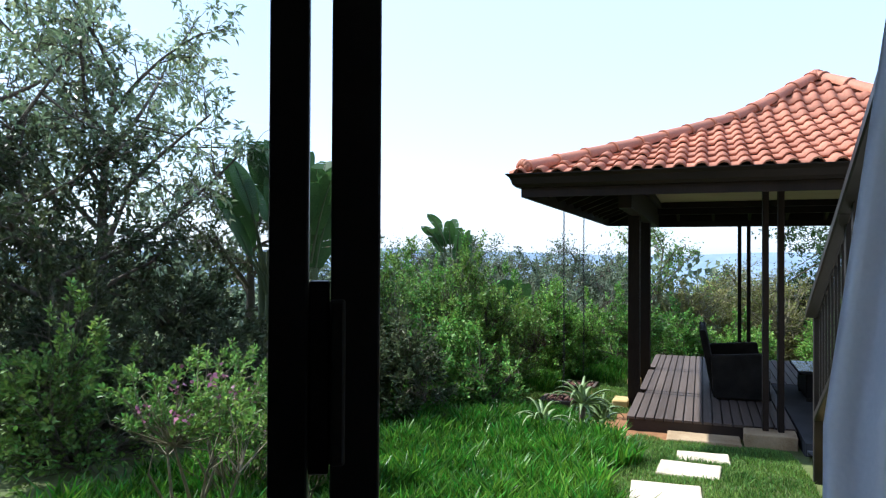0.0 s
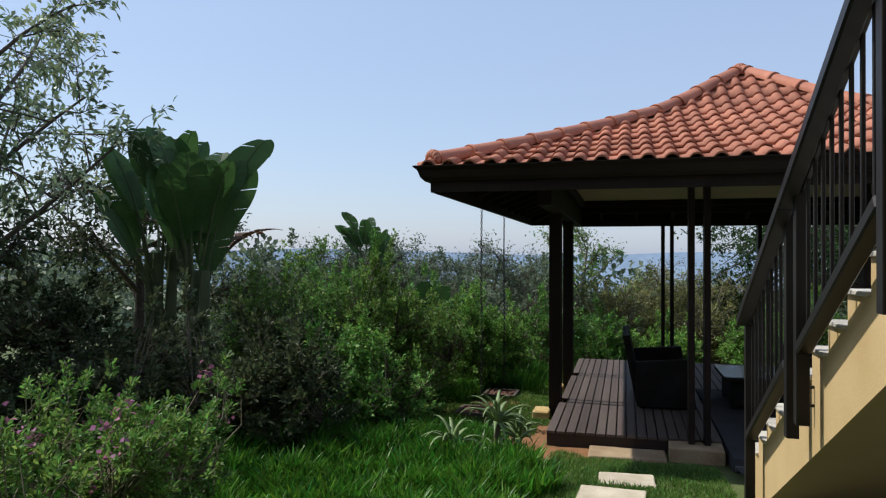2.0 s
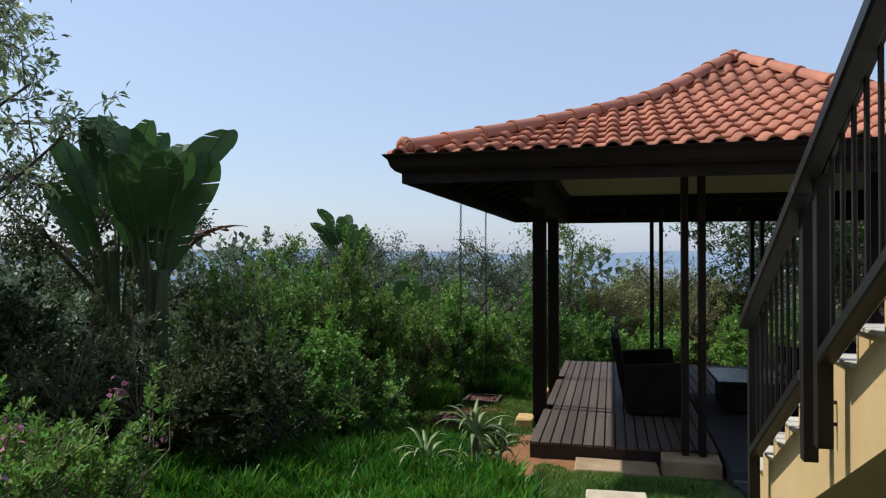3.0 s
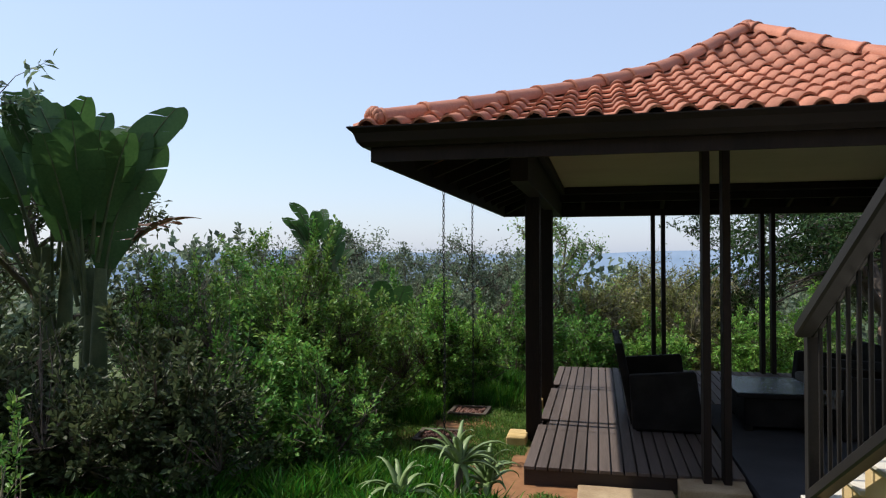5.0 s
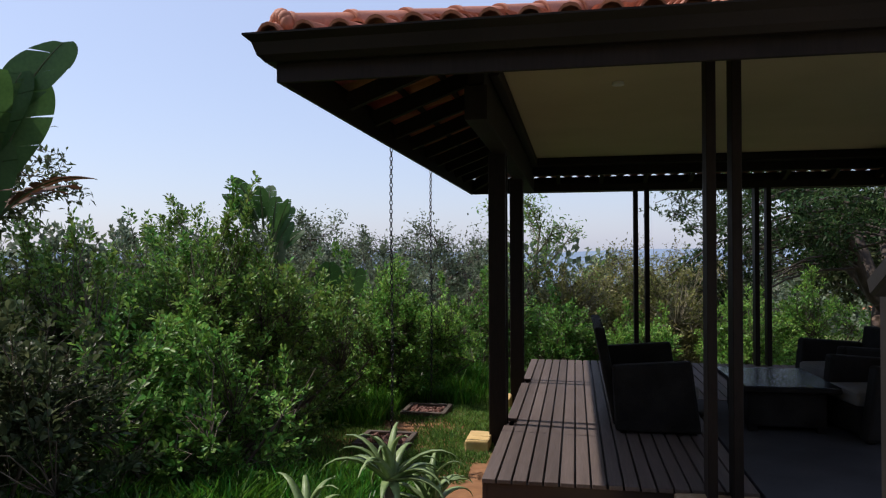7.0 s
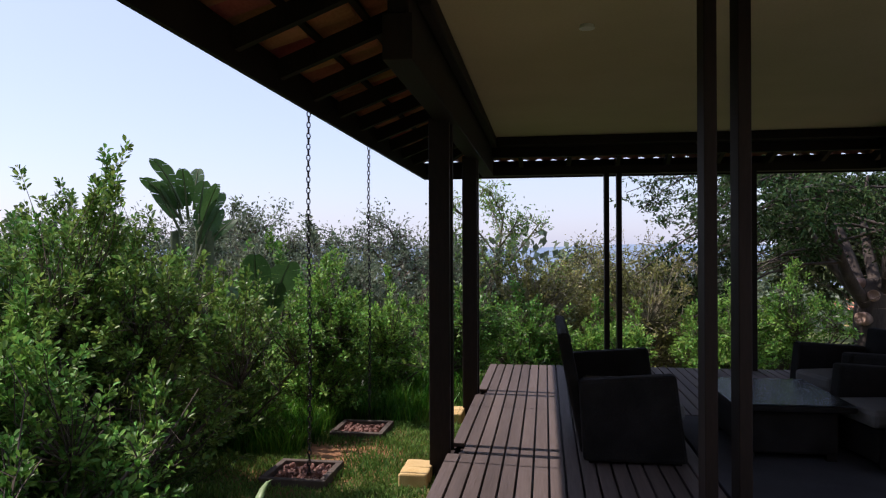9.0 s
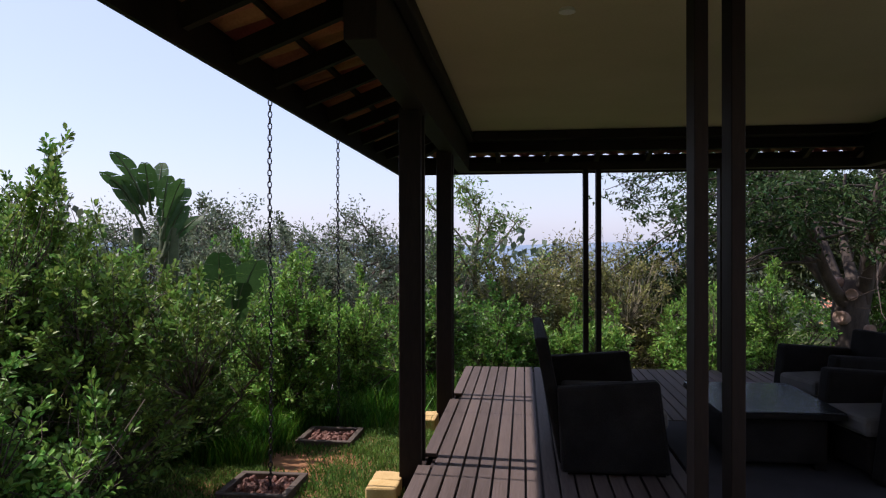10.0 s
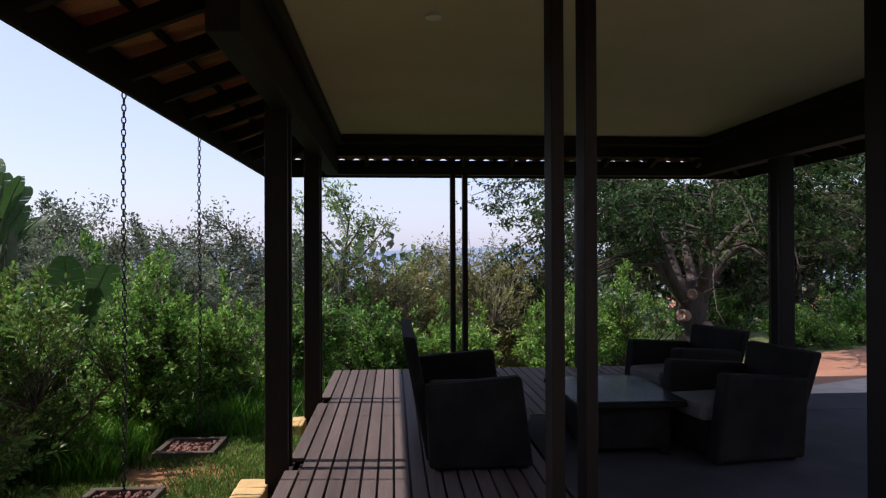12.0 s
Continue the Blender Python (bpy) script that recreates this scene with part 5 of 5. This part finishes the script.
def vase_tree(x, y, label, seed, fork=0.95, stems=7, leaf_low=1.75):
    """A stout short trunk that forks into steep stems under a wide, fine-leaved canopy."""
    global rng
    rng = np.random.default_rng(seed)
    ch, end, way = [], [], []
    ch.append(tube_arrays([(0, 0, -0.2), (0.02, 0.0, 0.15), (-0.03, 0.02, 0.5), (0.02, 0, fork), (0.06, 0.03, fork + 0.25)], [0.40, 0.33, 0.29, 0.30, 0.16], 14))
    for a in range(stems):
        az = a * 2 * np.pi / stems + rng.uniform(-0.35, 0.35)
        tilt = rng.uniform(0.18, 0.72)
        ln = rng.uniform(2.7, 3.5)
        d = np.array([math.cos(az) * math.sin(tilt), math.sin(az) * math.sin(tilt), math.cos(tilt)])
        p0 = np.array([math.cos(az) * 0.14, math.sin(az) * 0.14, fork - 0.12])
        q = np.linspace(0, 1, 8)[:, None]
        stem = p0 + d * ln * q + np.sin(q * np.pi * 2 + a) * rng.normal(size=3) * 0.10 + np.sin(q * np.pi) * np.array([math.cos(az), math.sin(az), -0.3]) * 0.22
        ch.append(tube_arrays(stem, np.linspace(rng.uniform(0.09, 0.14), 0.025, 8), 8))
        for b in range(12):
            g = 0.28 + 0.72 * (b + rng.uniform(0, 1)) / 12
            s0 = np.array([np.interp(g, q[:, 0], stem[:, c]) for c in range(3)])
            baz = az + rng.normal() * 0.9
            bl = rng.uniform(1.1, 3.0) * (1.15 - 0.35 * g) * (1.3 if math.cos(baz) < -0.4 else 1.0)
            up = rng.uniform(0.0, 0.45)
            bend = np.linspace(0, 1, 6)[:, None]
            line = s0 + np.array([math.cos(baz), math.sin(baz), up]) * bl * bend + np.array([0, 0, -0.45]) * bl * bend ** 2 + np.cumsum(rng.normal(size=(6, 3)) * 0.04, 0)
            ch.append(tube_arrays(line, np.linspace(0.028, 0.006, 6), 5))
            for c in range(15):
                w = rng.uniform(0.25, 1.0)
                t0 = np.array([np.interp(w, bend[:, 0], line[:, e]) for e in range(3)])
                td = rng.normal(size=3) * np.array([1, 1, 0.45])
                td /= np.linalg.norm(td)
                t1 = t0 + td * rng.uniform(0.2, 0.5)
                ch.append(tube_arrays([t0, (t0 + t1) / 2 + rng.normal(size=3) * 0.02, t1], [0.006, 0.004, 0.002], 3))
                end.append(t1)
                way.append(td)
    end, way = np.array(end), np.array(way)
    nl = 32
    pos = (end[:, None, :] - way[:, None, :] * rng.uniform(0, 0.45, (len(end), nl, 1)) + rng.normal(size=(len(end), nl, 3)) * np.array([0.09, 0.09, 0.06])).reshape(-1, 3)
    wl = (way[:, None, :] * 0.6 + rng.normal(size=(len(end), nl, 3)) * 0.6).reshape(-1, 3)
    ok = pos[:, 2] > leaf_low + 0.25 * np.sin(pos[:, 0] * 1.9) - 0.18 * np.maximum(0, pos[:, 0] - 0.8)
    pos, wl = pos[ok], wl[ok]
    n = len(pos)
    lv, lf = leaf_arrays(pos, wl, 0.10 * rng.uniform(0.6, 1.25, n), 0.045 * rng.uniform(0.6, 1.2, n), 0.2)
    bv, bf = merge(ch)
    ob = tagged(empty("tree", Matrix.Translation((x, y, float(gz(x, y))))), label, "tree")
    link("trunk", mesh_np("trunk", bv, bf), M["bark_dark"], ob, smooth=True)
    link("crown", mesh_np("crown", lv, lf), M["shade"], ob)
    return ob


shade_tree = vase_tree(5.05, 18.0, "broad shade tree with a knotted pale trunk", 49)
for dx, dy, z, r in ((-0.25, -0.20, 0.55, 0.13), (-0.12, -0.27, 0.95, 0.11), (0.14, -0.24, 0.35, 0.10), (-0.28, 0.0, 1.15, 0.10)):
    bm = bmesh.new()
    bmesh.ops.create_cone(bm, cap_ends=True, segments=14, radius1=r, radius2=r * 0.8, depth=0.22, matrix=Matrix.Translation((dx, dy, z)) @ Vector((dx, dy, 0.05)).to_track_quat("Z", "Y").to_matrix().to_4x4())
    bmesh.ops.inset_region(bm, faces=[f for f in bm.faces if len(f.verts) == 14], thickness=r * 0.3, depth=-0.05)
    part("pruned_stub", bm, M["stub"], shade_tree, "pale pruned limb stub", True)
tree(10.5, 24.0, 3.9, 3.4, 0.2, "dark", "broad dark tree beyond the road", 50, (14, 10, 9), 22, 0.17, 0.09, crown_base=0.15)
for sx, sy, sh, sd in ((-5.2, 20.0, 2.6, 71), (-2.6, 20.0, 2.75, 72), (-0.3, 19.6, 2.3, 73), (1.9, 19.8, 2.35, 74), (-7.8, 19.4, 2.3, 75), (-7.6, 15.0, 2.2, 76), (-7.0, 12.4, 2.2, 77)):
    shrub(sx, sy, 1.8, 1.2, sh, "grey", "broad grey green bush in the far thicket", 480, 20, 0.10, 0.05, sd)
tree(7.4, 23.5, 3.7, 3.2, 0.18, "dark", "broad dark tree beyond the road", 53, (14, 10, 9), 22, 0.17, 0.09, crown_base=0.1)

# far woods: one joined mass of leafy clumps on the falling ground
rng = np.random.default_rng(99)
cx, cy = rng.uniform(-60, 60, 520), 21 + 75 * rng.uniform(0, 1, 520) ** 1.6
keep = ~((cx > 3.5) & (cy < 26))
cx, cy = cx[keep], cy[keep]
cl = []
for x, y in zip(cx, cy):
    r = rng.uniform(1.0, 1.9) * (1 + (y - 20) / 60)
    n = 560
    d = rng.normal(size=(n, 3))
    d /= np.linalg.norm(d, axis=1)[:, None]
    pos = d * (rng.uniform(0.3, 1, (n, 1)) ** 0.4) * np.array([r, r, r * 1.1])
    pos += np.array([x, y, float(gz(x, y)) + r * 0.8])
    cl.append(leaf_arrays(pos, d + rng.normal(size=(n, 3)) * 0.6, 0.17 * r, 0.095 * r))
wv, wf = merge(cl)
tagged(link("far_woods", mesh_np("far_woods", wv, wf), M["grey"]), "grey green bush on the falling ground", "woods", kind="stuff")

# banana plants and the aloe
banana(-5.36, 8.45, fan(3, 22, 0.84, 0.44, 1.80, -58, 15, 0.85, 3), "tall banana plant with broad torn leaves", 61, 1.7)
banana(-6.05, 8.75, fan(8, 11, 0.85, 0.36, 1.8, -40, 24, 1.0, 1), "tall banana plant behind another, leaves torn", 75, 1.9)
banana(-5.08, 13.4, fan(5, 13, 0.46, 0.26, 2.12, -66, 34, 0.30), "banana plant rising above the hedge", 82, 1.95)
banana(-3.60, 12.0, fan(6, 7, 0.56, 0.34, 0.68, -66, 55, 0.32), "young banana plant among the shrubs", 91, 0.7)
aloe(-1.66, 7.0, [(0.14, 0.1, 0.34, 0.40, 24), (-0.17, -0.18, 0.20, 0.40, 14), (0.30, 0.28, 0.16, 0.36, 20), (0.16, -0.02, 0.06, 0.34, 14)], "spiky blue green aloe clump at the edge of the grass", 95)

# the road, its verges and far hills
def strip(name, pts, mat, lift, label, cat):
    """A road strip between two lines of points."""
    v, f = [], []
    for (ax, ay), (bx, by) in pts:
        for k in range(9):
            x, y = ax + (bx - ax) * k / 8, ay + (by - ay) * k / 8
            v.append((x, y, float(gz(x, y)) + lift))
    for r in range(len(pts) - 1):
        for k in range(8):
            a = r * 9 + k
            f.append((a, a + 1, a + 10, a + 9))
    return tagged(link(name, mesh_np(name, v, f), mat, smooth=True), label, cat, kind="structure")


strip("road", [((x, 13.97 + 0.52 * (x - 5.86)), (x, 16.9 + 0.46 * (x - 7.73))) for x in np.linspace(4.0, 30, 24)], M["road"], 0.035, "red brick paved road beyond the deck", "road")
strip("verge", [((x, 12.45 + 0.55 * (x - 5.0)), (x, 13.965 + 0.52 * (x - 5.86))) for x in np.linspace(3.3, 30, 24)], M["sand"], 0.062, "pale sandy strip beside the road", "verge")

HX0, HY0 = 19.5, 44.0
HG = float(gz(HX0, HY0))
house = tagged(empty("house", Matrix.Translation((HX0, HY0, HG))), "distant low house with an orange tiled roof", "house")
part("wall", box(-4.0, -2.5, -0.5, 4.0, 2.5, 2.5), M["plaster"], house)
bm = bmesh.new()
a = [bm.verts.new(v) for v in ((-4.6, -3.1, 2.45), (4.6, -3.1, 2.45), (4.6, 3.1, 2.45), (-4.6, 3.1, 2.45), (-1.8, 0, 4.3), (1.8, 0, 4.3))]
for f in ((0, 1, 5, 4), (1, 2, 5), (2, 3, 4, 5), (3, 0, 4), (3, 2, 1, 0)):
    bm.faces.new([a[k] for k in f])
part("roof", bm, M["tile_rest"], house, "orange tiled hip roof")
for x in (-2.4, 0.0, 2.4):
    w = part("window", box(x - 0.5, -2.56, 0.9, x + 0.5, -2.48, 2.0, 0.02), M["steel_dark"], house)
    part("pane", box(x - 0.44, -2.575, 0.96, x + 0.44, -2.562, 1.94), M["glass"], w)

hills = bmesh.new()
rr = []
for k in range(90):
    a = radians(-110 + 220 * k / 89)
    d = 1500
    top = 12 + 16 * noise.noise(Vector((k * 0.13, 2.0, 0))) + 5 * noise.noise(Vector((k * 0.6, 5.0, 0)))
    rr.append([hills.verts.new((d * math.sin(a), d * math.cos(a), -90)), hills.verts.new((d * math.sin(a) * 1.1, d * math.cos(a) * 1.1, top))])
for a, b in zip(rr, rr[1:]):
    hills.faces.new((a[0], b[0], b[1], a[1]))
# distance haze is painted into the hills' blue-grey base colour
M["haze"] = surface("far hills with painted haze", (0.20, 0.27, 0.36), (0.26, 0.33, 0.42), 0.01, 1.0, 0.0, fine=0.05, spec=0.0)
tagged(part("backdrop_hills", hills, M["haze"], smooth=True), "far horizon hills with blue haze painted into their colour", "hills", kind="structure")
